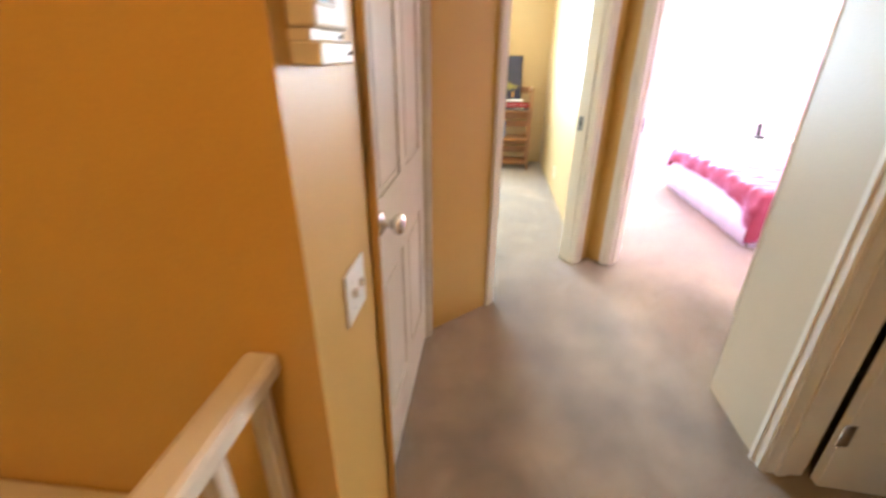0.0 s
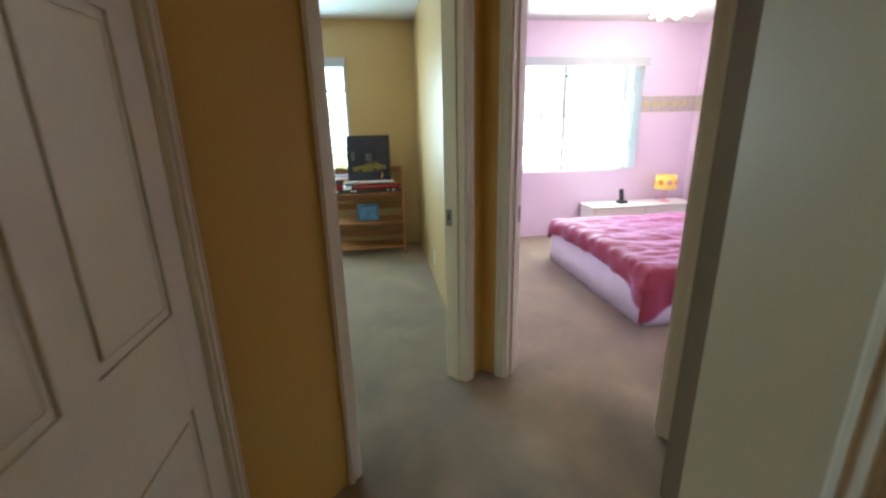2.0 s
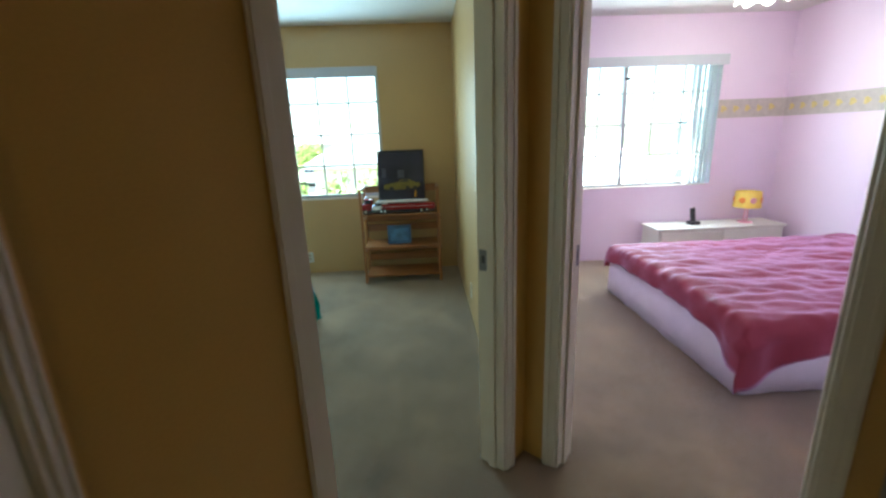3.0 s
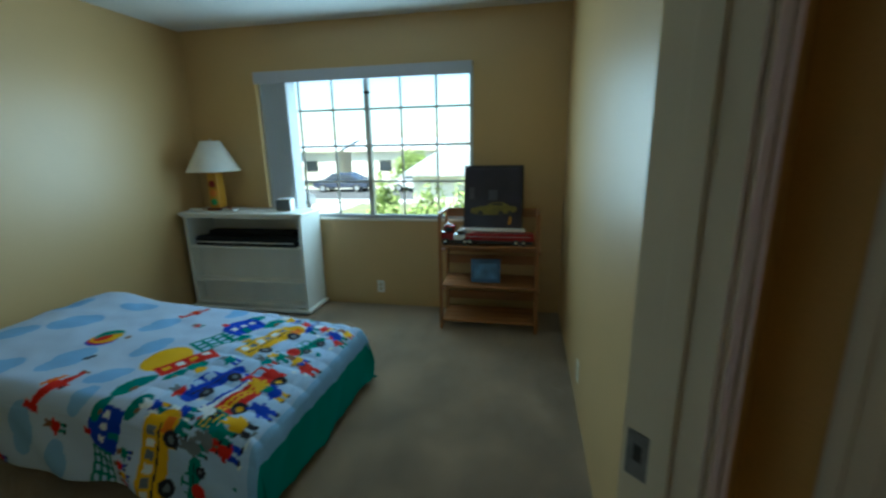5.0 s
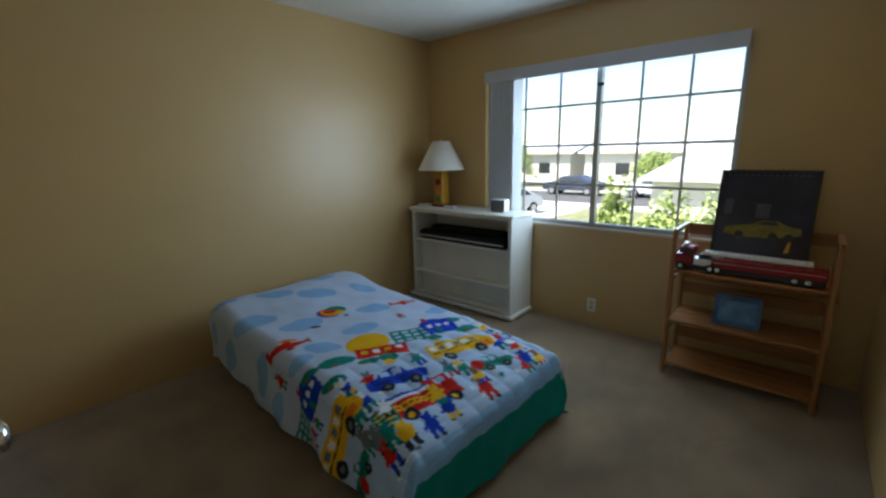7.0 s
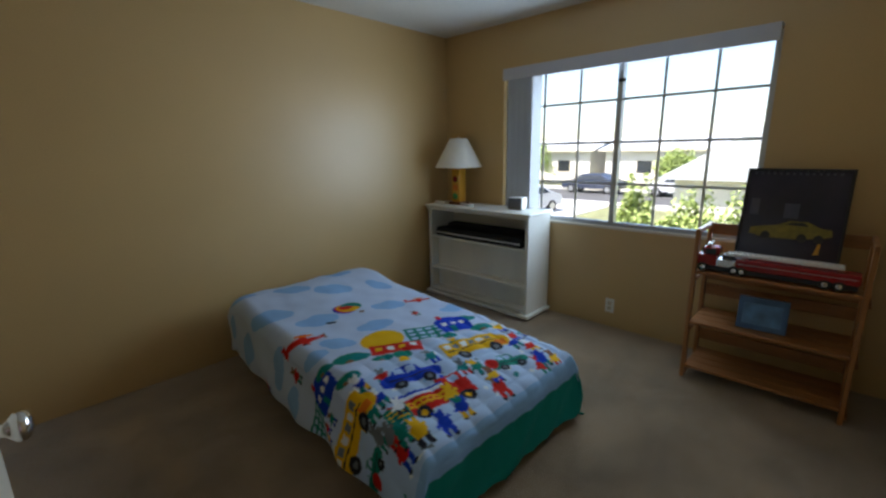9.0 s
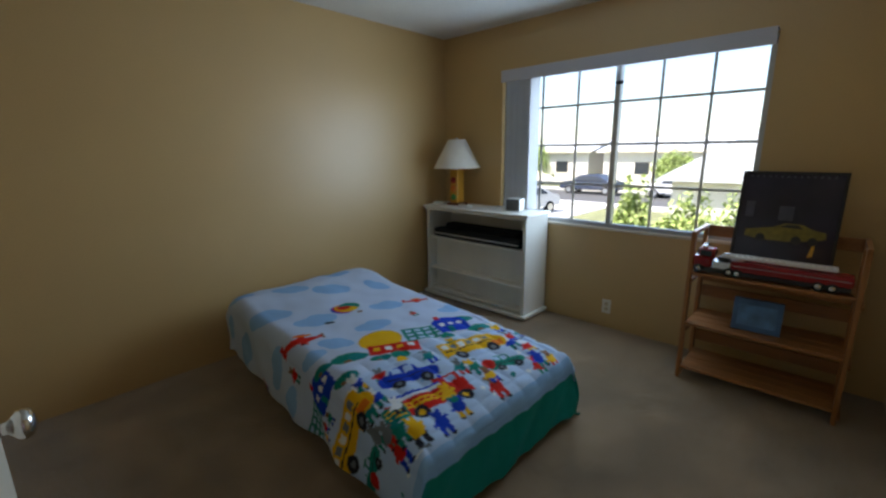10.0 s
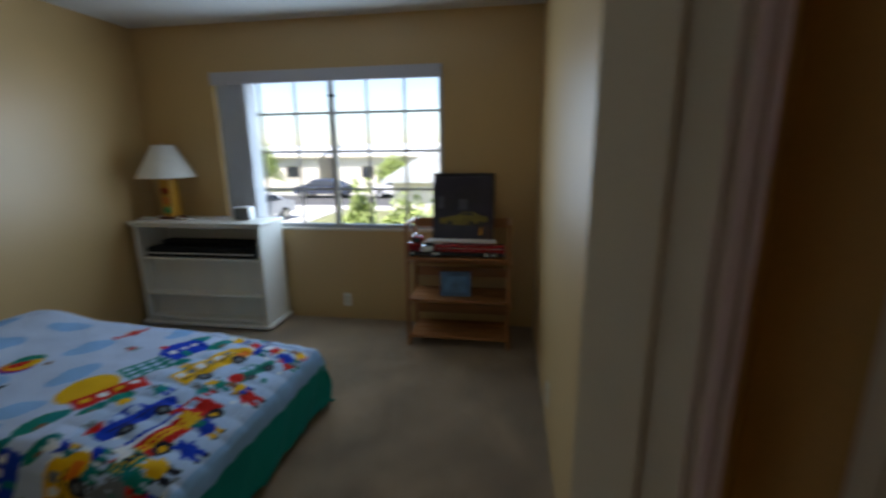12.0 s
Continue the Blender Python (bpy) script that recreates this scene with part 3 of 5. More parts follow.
def house(p, u, v, size, colour, turn, roof=P_RED):
    p.rect(u, v, size, size * 0.72, colour, turn)
    p.disc(u, v, size * 0.95, colour, turn, 0, size * 0.45, 0.7)
    p.rect(u, v, size * 0.16, size * 0.22, roof, turn, -size * 0.45, size * 1.12)
    for a in (-0.5, 0.1, 0.6):
        p.rect(u, v, size * 0.15, size * 0.17, P_WHITE, turn, a * size, size * 0.22)
    p.rect(u, v, size * 0.16, size * 0.3, P_TEAL, turn, -size * 0.2, -size * 0.42)


def checked(p, u, v, size, turn):
    p.rect(u, v, size, size * 0.62, P_GREEN, turn)
    for a in range(4):
        for b in range(3):
            p.rect(u, v, size * 0.15, size * 0.11, P_PALE, turn, size * (-0.69 + 0.46 * a), size * (-0.38 + 0.38 * b))


def tree(p, u, v, size, turn):
    p.disc(u, v, size, P_GREEN, turn, 0, 0, 0.52)
    p.disc(u, v, size * 0.6, P_TEAL, turn, size * 0.6, -size * 0.15, 0.7)
    p.disc(u, v, size * 0.25, P_BROWN, turn, -size * 0.15, -size * 0.35, 0.6)


def plane(p, u, v, half, turn):
    p.disc(u, v, half, P_RED, turn, 0, 0, 0.22)
    p.rect(u, v, half * 0.17, half * 0.52, P_RED, turn, half * 0.15, half * 0.05)
    p.rect(u, v, half * 0.42, half * 0.09, P_ORANGE, turn, half * 0.2, half * 0.42)
    p.rect(u, v, half * 0.12, half * 0.34, P_RED, turn, -half * 0.88, half * 0.1)
    p.disc(u, v, half * 0.14, P_RED, turn, half * 1.0, half * 0.1)
    p.rect(u, v, half * 0.05, half * 0.3, P_BROWN, turn, half * 1.1, half * 0.1)
    p.disc(u, v, half * 0.09, P_BLACK, turn, half * 0.1, -half * 0.4)


def balloon(p, u, v, r, turn):
    for k, colour in enumerate((P_BLUE, P_RED, P_YEL, P_ORANGE, P_GREEN)):
        p.disc(u, v, r * (1 - 0.02 * k), colour, turn, r * (0.16 * k - 0.3) * 0.9, r * 0.12 * k, 0.85)
    p.disc(u, v, r * 0.78, P_YEL, turn, r * 0.25, 0, 0.5)
    p.disc(u, v, r * 0.6, P_RED, turn, -r * 0.15, r * 0.2, 0.55)
    p.rect(u, v, r * 0.2, r * 0.16, P_BROWN, turn, r * 1.1, -r * 0.75)


def figure(p, u, v, s, coat, legs, turn, head=None):
    """A small animal in clothes, part of the crowd in the street."""
    head = head or P_BROWN
    for k in (-0.3, 0.3):
        p.rect(u, v, s * 0.2, s * 0.4, legs, turn, k * s, -s * 0.72)
        p.disc(u, v, s * 0.2, P_BLACK, turn, k * s * 1.3, -s * 1.1, 0.6)
    p.disc(u, v, s * 0.55, coat, turn, 0, 0, 1.0)
    p.rect(u, v, s * 0.85, s * 0.15, coat, turn + 25, 0, s * 0.12)
    p.disc(u, v, s * 0.36, head, turn, s * 0.08, s * 0.72)
    for k in (-0.22, 0.3):
        p.disc(u, v, s * 0.15, head, turn, s * k, s * 1.08, 1.5)


def quilt_print(n_u, n_v, du, dv):
    """u runs from the head to the foot, v from the near hem over the bed to the far one."""
    p = Print(n_u, n_v, du, dv)
    g = random.Random(5)
    for u, v, r in ((0.24, 0.65, 0.075), (0.39, 0.87, 0.08), (0.49, 0.38, 0.085), (0.71, 0.56, 0.08), (0.81, 1.0, 0.07), (0.99, 0.76, 0.07), (0.49, 1.17, 0.065), (1.02, 0.49, 0.06), (1.13, 1.26, 0.06), (0.12, 0.36, 0.06), (0.16, 1.05, 0.07), (0.28, 1.36, 0.06)):
        cloud(p, u, v, r, g.uniform(20, 80))
    for u, v, r in ((0.78, 0.17, 0.075), (0.35, 0.10, 0.07), (0.96, 0.06, 0.06), (1.05, 0.34, 0.05), (0.10, 0.15, 0.06), (0.6, 1.5, 0.07), (0.9, 1.46, 0.06)):
        cloud(p, u, v, r, g.uniform(60, 110))
    # paler ground of the street
    p.rgb[(p.u > 1.36 + 0.04 * np.sin(p.v * 7)) & (p.u < 1.92)] = (0.43, 0.57, 0.77)
    balloon(p, 0.69, 0.78, 0.072, 60)
    plane(p, 0.87, 0.37, 0.115, 74)
    plane(p, 0.87, 1.19, 0.08, 60)
    figure(p, 1.02, 1.04, 0.035, P_RED, P_GREEN, 80)
    p.disc(0.78, 0.61, 0.03, P_BLACK, 70, 0, 0, 0.4)
    figure(p, 0.95, 0.21, 0.042, P_RED, P_GREEN, 80)
    figure(p, 0.62, 0.02, 0.045, P_RED, P_BLUE, 80)
    # town
    p.disc(1.17, 0.68, 0.12, P_YEL, 80, 0, 0.02, 0.85)
    tree(p, 1.19, 0.45, 0.085, 78)
    tree(p, 1.30, 0.56, 0.05, 78)
    p.rect(1.27, 0.68, 0.135, 0.05, P_RED, 62)
    for k in range(4):
        p.rect(1.27, 0.68, 0.017, 0.018, P_WHITE if k % 2 else P_YEL, 62, -0.09 + 0.06 * k, 0.012)
    p.disc(1.34, 0.66, 0.05, P_GREEN, 70, 0, 0, 0.7)
    p.disc(1.38, 0.64, 0.03, P_YEL, 70, 0, 0, 0.8)
    checked(p, 1.25, 0.91, 0.115, 66)
    tree(p, 1.27, 1.17, 0.08, 78)
    house(p, 1.29, 1.09, 0.10, P_BLUE, 72)
    tree(p, 1.41, 1.20, 0.08, 78)
    tree(p, 1.36, 0.98, 0.04, 78)
    house(p, 1.22, 0.24, 0.085, P_BLUE, 80)
    tree(p, 1.16, 0.31, 0.05, 78)
    tree(p, 1.32, 0.34, 0.06, 78)
    checked(p, 1.18, 0.07, 0.09, 82)
    for k in range(4):
        figure(p, 1.29 + 0.02 * (k % 2), 0.02 + 0.045 * k, 0.03, (P_RED, P_YEL, P_RED, P_GREEN)[k], P_BLUE, 80)
    # small things scattered over the street
    for k in range(40):
        p.rect(g.uniform(1.4, 1.88), g.uniform(0.1, 1.35), g.uniform(0.008, 0.024), g.uniform(0.004, 0.012), g.choice((P_GREY, P_WHITE, P_WHITE, P_CLOUD, P_TEAL)), g.uniform(0, 180))
    coats = (P_RED, P_GREEN, P_BLUE, P_TEAL, P_RED, P_YEL)
    for u, v in ((1.40, 0.36), (1.45, 0.33), (1.53, 0.37), (1.55, 0.31), (1.47, 1.27), (1.59, 1.24), (1.60, 1.33), (1.72, 1.22), (1.44, 0.93), (1.62, 0.80), (1.66, 0.86), (1.45, 0.75), (1.64, 1.18), (1.50, 0.24), (1.42, 0.47)):
        figure(p, u, v, 0.052, g.choice(coats), g.choice(coats), 78 + g.uniform(-15, 15), g.choice((P_BROWN, P_YEL, P_GREY, P_WHITE)))
    motor_bus(p, 1.53, 0.99, 0.175, 76)
    motor_car(p, 1.51, 0.575, 0.118, P_BLUE, 74)
    motor_car(p, 1.735, 1.02, 0.088, P_GREEN, 76)
    p.disc(1.69, 0.93, 0.035, P_RED, 76)
    fire_engine(p, 1.69, 0.545, 0.205, 79)
    figure(p, 1.63, 0.40, 0.045, P_WHITE, P_BLACK, 78, P_WHITE)
    # front row of the crowd
    for u, v, coat, legs, head, s in ((1.72, 0.625, P_YEL, P_BLUE, P_YEL, 0.05), (1.80, 0.60, P_BLUE, P_YEL, P_GREEN, 0.048), (1.79, 0.37, P_YEL, P_BLACK, P_YEL, 0.055), (1.82, 0.48, P_BLUE, P_BLUE, P_BLUE, 0.05),
                                      (1.78, 0.27, P_RED, P_BLUE, P_BROWN, 0.058), (1.74, 0.32, P_GREEN, P_GREEN, P_TEAL, 0.05), (1.64, 0.24, P_GREY, P_GREEN, P_GREY, 0.05), (1.70, 0.28, P_GREY, P_RED, P_GREY, 0.045),
                                      (1.82, 0.83, P_RED, P_RED, P_BROWN, 0.055), (1.75, 0.87, P_YEL, P_BLUE, P_BROWN, 0.045), (1.85, 1.13, P_RED, P_GREEN, P_RED, 0.05), (1.82, 1.17, P_BLUE, P_TEAL, P_BLUE, 0.045), (1.86, 1.23, P_YEL, P_RED, P_BROWN, 0.045)):
        figure(p, u, v, s * 1.15, coat, legs, 80, head)
    # yellow bus and green car hanging over the near side
    motor_bus(p, 1.47, 0.145, 0.185, 84)
    motor_car(p, 1.64, 0.09, 0.085, P_GREEN, 84)
    p.disc(1.66, 0.05, 0.035, P_RED, 84)
    p.rgb[(p.v > 1.35) & (p.u > 1.0) & (p.u < 1.9)] = P_TEAL
    p.strip(BX1 - BX0 - 0.02, BX1 - BX0 + 0.085, (0.26, 0.45, 0.70))
    p.strip(BX1 - BX0 + 0.085, 9.0, (0.005, 0.22, 0.19))
    return p.rgb


def drape(d, r):
    """Way along a cloth over an edge of radius r: how far out, how far down."""
    if d <= 0:
        return d, 0.0
    q = r * math.pi / 2
    if d < q:
        return r * math.sin(d / r), r * (1 - math.cos(d / r))
    return r + 0.05 * (d - q), r + (d - q) * 0.998


def bedspread(parent):
    du = dv = 0.0065
    side, foot, r = 0.30, 0.31, 0.08
    lu, lv = (BX1 - BX0) + foot, (BY1 - BY0) + 2 * side
    n_u, n_v = int(lu / du) + 1, int(lv / dv) + 1
    rgb = quilt_print(n_u, n_v, du, dv)
    verts, faces = [], []
    for i in range(n_u):
        a = i * du
        ou, zu = drape(a - (BX1 - BX0) + 0.11, 0.11)
        for j in range(n_v):
            b = j * dv
            if b < lv / 2:
                ov, zv = drape(side + r - b, r)
                y = BY0 + r - ov
            else:
                ov, zv = drape(b - (lv - side - r), r)
                y = BY1 - r + ov
            x = BX1 + 0.02 - 0.11 + ou + 0.07 * max(0.0, zu - 0.10)
            if a < 0.35:
                x += 0.05 * (1 - a / 0.35) ** 1.5 * min(1.0, max(0.0, (BY0 + 0.22 - y) / 0.25))
            if a < 0.16:
                x += 0.04 * (1 - a / 0.16) * (zv / 0.25) ** 2
                zv *= 1 - 0.25 * (1 - a / 0.16)
            down = (zu ** 4 + zv ** 4) ** 0.25
            top = BTOP + 0.078 * math.exp(-(a / 0.72) ** 2) + 0.02 * math.exp(-((a - 0.25) / 0.16) ** 2) - 0.07 * max(0.0, 1 - a / 0.12) ** 2 - 0.065 * min(1.0, max(0.0, (a - 1.1) / 0.75)) ** 1.5
            pucker = 0.011 * abs(math.sin(a * math.pi / 0.115) * math.sin(b * math.pi / 0.115)) ** 0.6 * min(1.0, max(0.0, (a - 1.2) / 0.1)) - 0.004
            soft = 0.010 * noise2(a, b, 3.0) + 0.006 * noise2(a, b, 9.0, 4.0)
            hem = 0.035 * min(1, down / 0.3) * noise2(a + b, 0.3, 5.5, 9.0)
            z = max(top - down * (1 + 0.12 * (top - BTOP) / 0.1) + pucker + soft * (1 if down < 0.05 else 0.3), 0.015)
            if zv > r * 0.9:
                y += -hem if b < lv / 2 else hem
            if zu > r * 0.9:
                x += hem
            pull = min(1.0, max(0.0, (a - 1.25) / 0.5)) * min(1.1, max(0.0, (BY1 - y) / (BY1 - BY0)))
            x -= 0.035 * pull
            z = max(z - 0.02 * pull * max(0.0, 1 - down / 0.2), 0.015)
            if b < lv / 2:
                y -= 0.05 * min(1.0, max(0.0, (a - 0.2) / 1.4)) * min(1.0, zv / 0.28)
            verts.append((x, y, z))
    for i in range(n_u - 1):
        for j in range(n_v - 1):
            k = i * n_v + j
            faces.append((k, k + n_v, k + n_v + 1, k + 1))
    me = bpy.data.meshes.new("bedspread")
    me.from_pydata(verts, [], faces)
    col = me.color_attributes.new("print", "FLOAT_COLOR", "POINT")
    col.data.foreach_set("color", np.concatenate([rgb.reshape(-1, 3), np.ones((n_u * n_v, 1))], 1).ravel())
    me.polygons.foreach_set("use_smooth", [True] * len(faces))
    m = mat("printed_quilt_cotton", (1, 1, 1), 0.85, spec=0.15, vary=0.03, grain=0.05, grain_scale=600, bump=0.3)
    n, l = m.node_tree.nodes, m.node_tree.links
    attr = n.new("ShaderNodeAttribute")
    attr.attribute_name = "print"
    scale = [k for k in n if k.type == "VECT_MATH"][0]
    l.new(attr.outputs["Color"], scale.inputs[0])
    me.materials.append(m)
    ob = new("bedspread", me)
    mod = ob.modifiers.new("thickness", "SOLIDIFY")
    mod.thickness, mod.offset = 0.012, -1
    ob.parent = parent
    return tagged(ob, "cotton bedspread printed with a toy town, clouds and a green hem")


bed = thing("child_bed", at(0, 0, 0), "single bed under a printed toy-town bedspread with a green hem", "bed")
part("mattress", box(BX0 + 0.02, BY0 + 0.06, 0.18, BX1 - 0.17, BY1 - 0.06, BTOP - 0.12, 0.05, seg=3), SKIRT, bed)
part("box_spring", box(BX0 + 0.03, BY0 + 0.07, 0.08, BX1 - 0.18, BY1 - 0.07, 0.18, 0.015), SKIRT, bed)
pil = bmesh.new()
bmesh.ops.create_uvsphere(pil, u_segments=24, v_segments=14, radius=1)
for v in pil.verts:
    v.co = Vector((BX0 + 0.24 + 0.20 * math.copysign(abs(v.co.x) ** 0.6, v.co.x), 3.5 + 0.36 * math.copysign(abs(v.co.y) ** 0.6, v.co.y), BTOP - 0.02 + 0.06 * v.co.z))
part("pillow", pil, SKIRT, bed, smooth=True)
for x in (BX0 + 0.12, BX1 - 0.22):
    for y in (BY0 + 0.1, BY1 - 0.1):
        part("leg", lathe([(0, 0), (0.02, 0), (0.024, 0.02), (0.024, 0.081), (0, 0.081)], 14, m=Matrix.Translation((x, y, 0))), BLACK, bed)
bedspread(bed)

# ---- yellow room: white bookcase and what stands on it ----
CX0, CX1, CY0, CY1, CT = -1.50, -0.375, 4.945, 5.285, 0.90
cab = thing("white_bookcase", at(0, 0, 0), "white-painted open bookcase with three shelves below the window", "bookcase")
part("side_panel", box(CX0, CY0, 0.05, CX0 + 0.03, CY1, CT - 0.025, 0.002), WHITE_WOOD, cab)
part("side_panel", box(CX1 - 0.03, CY0, 0.05, CX1, CY1, CT - 0.025, 0.002), WHITE_WOOD, cab)
part("back_panel", box(CX0 + 0.03, CY1 - 0.012, 0.06, CX1 - 0.03, CY1 - 0.002, CT - 0.025), WHITE_WOOD, cab)
part("top", box(CX0 - 0.025, CY0 - 0.025, CT - 0.025, CX1 + 0.025, CY1, CT, 0.008), WHITE_WOOD, cab)
part("top_moulding", box(CX0 - 0.01, CY0 - 0.012, CT - 0.045, CX1 + 0.01, CY0 - 0.0005, CT - 0.025, 0.004), WHITE_WOOD, cab)
# panel added well forward of the back to brighten the lower compartments
part("added_inner_panel", box(CX0 + 0.03, CY0 + 0.10, 0.062, CX1 - 0.03, CY0 + 0.108, 0.58), WHITE_WOOD, cab)
for z in (0.60, 0.29, 0.085):
    part("shelf", box(CX0 + 0.03, CY0 + 0.004, z - 0.02, CX1 - 0.03, CY1 - 0.012, z, 0.002), WHITE_WOOD, cab)
part("base_rail", box(CX0 - 0.028, CY0 - 0.028, 0.022, CX1 + 0.028, CY1, 0.0498, 0.006), WHITE_WOOD, cab)
for x in (CX0 + 0.04, CX1 - 0.04):
    for y in (CY0 + 0.03, CY1 - 0.05):
        part("bun_foot", lathe([(0, 0), (0.018, 0), (0.03, 0.009), (0.032, 0.014), (0.028, 0.022), (0, 0.022)], 18, m=Matrix.Translation((x, y, 0))), WHITE_WOOD, cab, smooth=True)
kb = thing("music_keyboard", pose(-0.94, 5.08, 0.62, 0, 0, 0), "black electronic music keyboard lying on the bookcase shelf", "keyboard")
part("case", box(-0.49, -0.115, -0.018, 0.49, 0.12, 0.06, 0.014), CHARCOAL, kb)
part("music_rest", box(-0.42, -0.02, 0.061, 0.42, 0.10, 0.105, 0.014), CHARCOAL, kb)
part("front_strip", box(-0.475, -0.121, 0.012, 0.475, -0.116, 0.020, 0.001), WHITE_PLASTIC, kb, "pale front edge strip")
keyb = box(-0.46, -0.108, 0.061, 0.46, -0.03, 0.068, 0.002)
part("white_keys", keyb, CHARCOAL, kb)
lampy = thing("table_lamp", at(-1.27, 5.13, CT), "table lamp with white cone shade and yellow traffic-light base", "lamp")
part("foot", box(-0.075, -0.07, 0, 0.075, 0.07, 0.022, 0.006), mat("dark_stained_wood", (0.16, 0.05, 0.025), 0.4, vary=0.1), lampy, "brown wooden foot")
basep = part("base", box(-0.048, -0.05, 0.022, 0.048, 0.05, 0.33, 0.008), YELLOW, lampy, "yellow traffic-light box")
for k, (z, mm) in enumerate(((0.075, GREENP), (0.155, ORANGE), (0.235, RED))):
    disc = lathe([(0, 0), (0.030, 0), (0.030, 0.006), (0.02, 0.010), (0, 0.011)], 20, m=Matrix.Translation((0, -0.0502, z)) @ Matrix.Rotation(radians(90), 4, "X"))
    part("signal_light", disc, mm, basep)
part("stem", rod((0, 0, 0.30), (0, 0, 0.606), 0.006), STEEL, lampy)
sh = lathe([(0.222, 0.345), (0.082, 0.605), (0.080, 0.605), (0.220, 0.345)], 40)
part("shade", sh, SHADE, lampy, "white fabric cone shade", smooth=True)
part("finial", lathe([(0, 0), (0.008, 0), (0.01, 0.012), (0, 0.022)], 12, m=Matrix.Translation((0, 0, 0.606))), STEEL, lampy)
for ang in (0, 120, 240):
    part("shade_spider", rod((0, 0, 0.604), (0.081 * math.cos(radians(ang)), 0.081 * math.sin(radians(ang)), 0.604), 0.002, 6), STEEL, lampy)
clk = thing("alarm_clock", at(-0.60, 5.12, CT, 8), "small dark cube alarm clock with a pale back", "clock")
part("case", box(-0.065, -0.05, 0, 0.065, 0.05, 0.105, 0.008), WHITE_PLASTIC, clk)
part("face", box(-0.06, -0.056, 0.006, 0.06, -0.0501, 0.10, 0.002), mat("grey_clock_plastic", (0.10, 0.10, 0.10), 0.4, vary=0.08), clk, "dark grey clock face")
for k, (x, y, a, w, mm, nm) in enumerate(((-1.44, 5.06, 12, 0.06, WHITE_PLASTIC, "soap_dish"), (-1.10, 5.05, -14, 0.075, WHITE_PLASTIC, "paper_pad"))):
    b = thing(nm, at(x, y, CT, a), "small white object lying on the bookcase top", "trinket")
    part("body", box(-w, -0.03, 0, w, 0.03, 0.022, 0.008), mm, b)
    part("marking", box(-w * 0.3, -0.016, 0.0221, w * 0.5, 0.004, 0.0235), RED if k else GREENP, b)

# ---- yellow room: pine shelf rack ----
RX0, RX1, RY0, RY1 = 0.815, 1.57, 4.835, 5.175
rack = thing("pine_shelf_rack", at(0, 0, 0), "folding varnished pine shelf rack with slatted back", "shelf")
for x in (RX0, RX1 - 0.022):
    part("upright", box(x, RY0, 0, x + 0.022, RY0 + 0.045, 0.93, 0.004), PINE_UP, rack)
    part("upright", box(x, RY1 - 0.045, 0, x + 0.022, RY1, 0.93, 0.004), PINE_UP, rack)
    part("arm", box(x, RY0, 0.905, x + 0.022, RY1, 0.935, 0.006), PINE, rack)
    for z in (0.66, 0.345, 0.06):
        part("side_rail", box(x + 0.0221, RY0 + 0.01, z - 0.03, x + 0.034, RY1 - 0.01, z - 0.014, 0.002), PINE, rack)
for z in (0.685, 0.37, 0.085):
    sh_ = part("shelf", box(RX0 + 0.0225, RY0 - 0.004, z - 0.014, RX1 - 0.0225, RY0 + 0.075, z + 0.004, 0.003), PINE, rack)
    for k in range(3):
        part("shelf_slat", box(RX0 + 0.0225, RY0 + 0.082 + 0.085 * k, z - 0.014, RX1 - 0.0225, RY0 + 0.082 + 0.085 * k + 0.078, z + 0.003, 0.003), PINE, rack)
for z in (0.60, 0.50, 0.285, 0.185, 0.895):
    part("back_slat", box(RX0 + 0.0225, RY1 - 0.02, z - 0.036, RX1 - 0.0225, RY1 - 0.006, z + 0.036, 0.003), PINE, rack)

post = thing("framed_poster", pose(1.213, 5.015, 0.69, -12.5, 0, 0), "black-framed dark poster of a yellow sports car leaning on the rack", "poster")
PW, PH = 0.230, 0.592
part("print", box(-PW + 0.012, -0.004, 0.012, PW - 0.012, 0.0, PH - 0.012), POSTER, post)
for b in ((-PW, -0.012, 0, -PW + 0.013, 0.006, PH), (PW - 0.013, -0.012, 0, PW, 0.006, PH), (-PW + 0.013, -0.012, 0, PW - 0.013, 0.006, 0.013), (-PW + 0.013, -0.012, PH - 0.013, PW - 0.013, 0.006, PH)):
    part("frame", box(*b, 0.002), BLACK, post)
part("backing", box(-PW + 0.004, 0.0061, 0.004, PW - 0.004, 0.010, PH - 0.004), CHARCOAL, post)


def flat(points, y, thick=0.0012):
    bm = bmesh.new()
    lo = [bm.verts.new((x, y, z)) for x, z in points]
    hi = [bm.verts.new((x, y - thick, z)) for x, z in points]
    bm.faces.new(lo)
    bm.faces.new(hi[::-1])
    for i in range(len(points)):
        j = (i + 1) % len(points)
        bm.faces.new((lo[i], hi[i], hi[j], lo[j]))
    return bm


PCAR = mat("poster_yellow_ink", (0.20, 0.155, 0.025), 0.3, vary=0.25, scale=30)
PGREY = mat("poster_ink_and_reflections", (0.07, 0.07, 0.10), 0.3, vary=0.2, scale=20)
car_pts = [(x * 1.08, z + 0.02) for x, z in ((-0.165, 0.20), (-0.16, 0.235), (-0.10, 0.25), (-0.05, 0.258), (0.0, 0.285), (0.07, 0.285), (0.12, 0.258), (0.165, 0.25), (0.17, 0.215), (0.13, 0.20), (0.02, 0.185), (-0.10, 0.185))]
part("car_picture", flat(car_pts, -0.0042), PCAR, post)
part("car_picture", flat([(-0.02, 0.282), (0.01, 0.298), (0.06, 0.298), (0.085, 0.28)], -0.0056), BLACK, post)
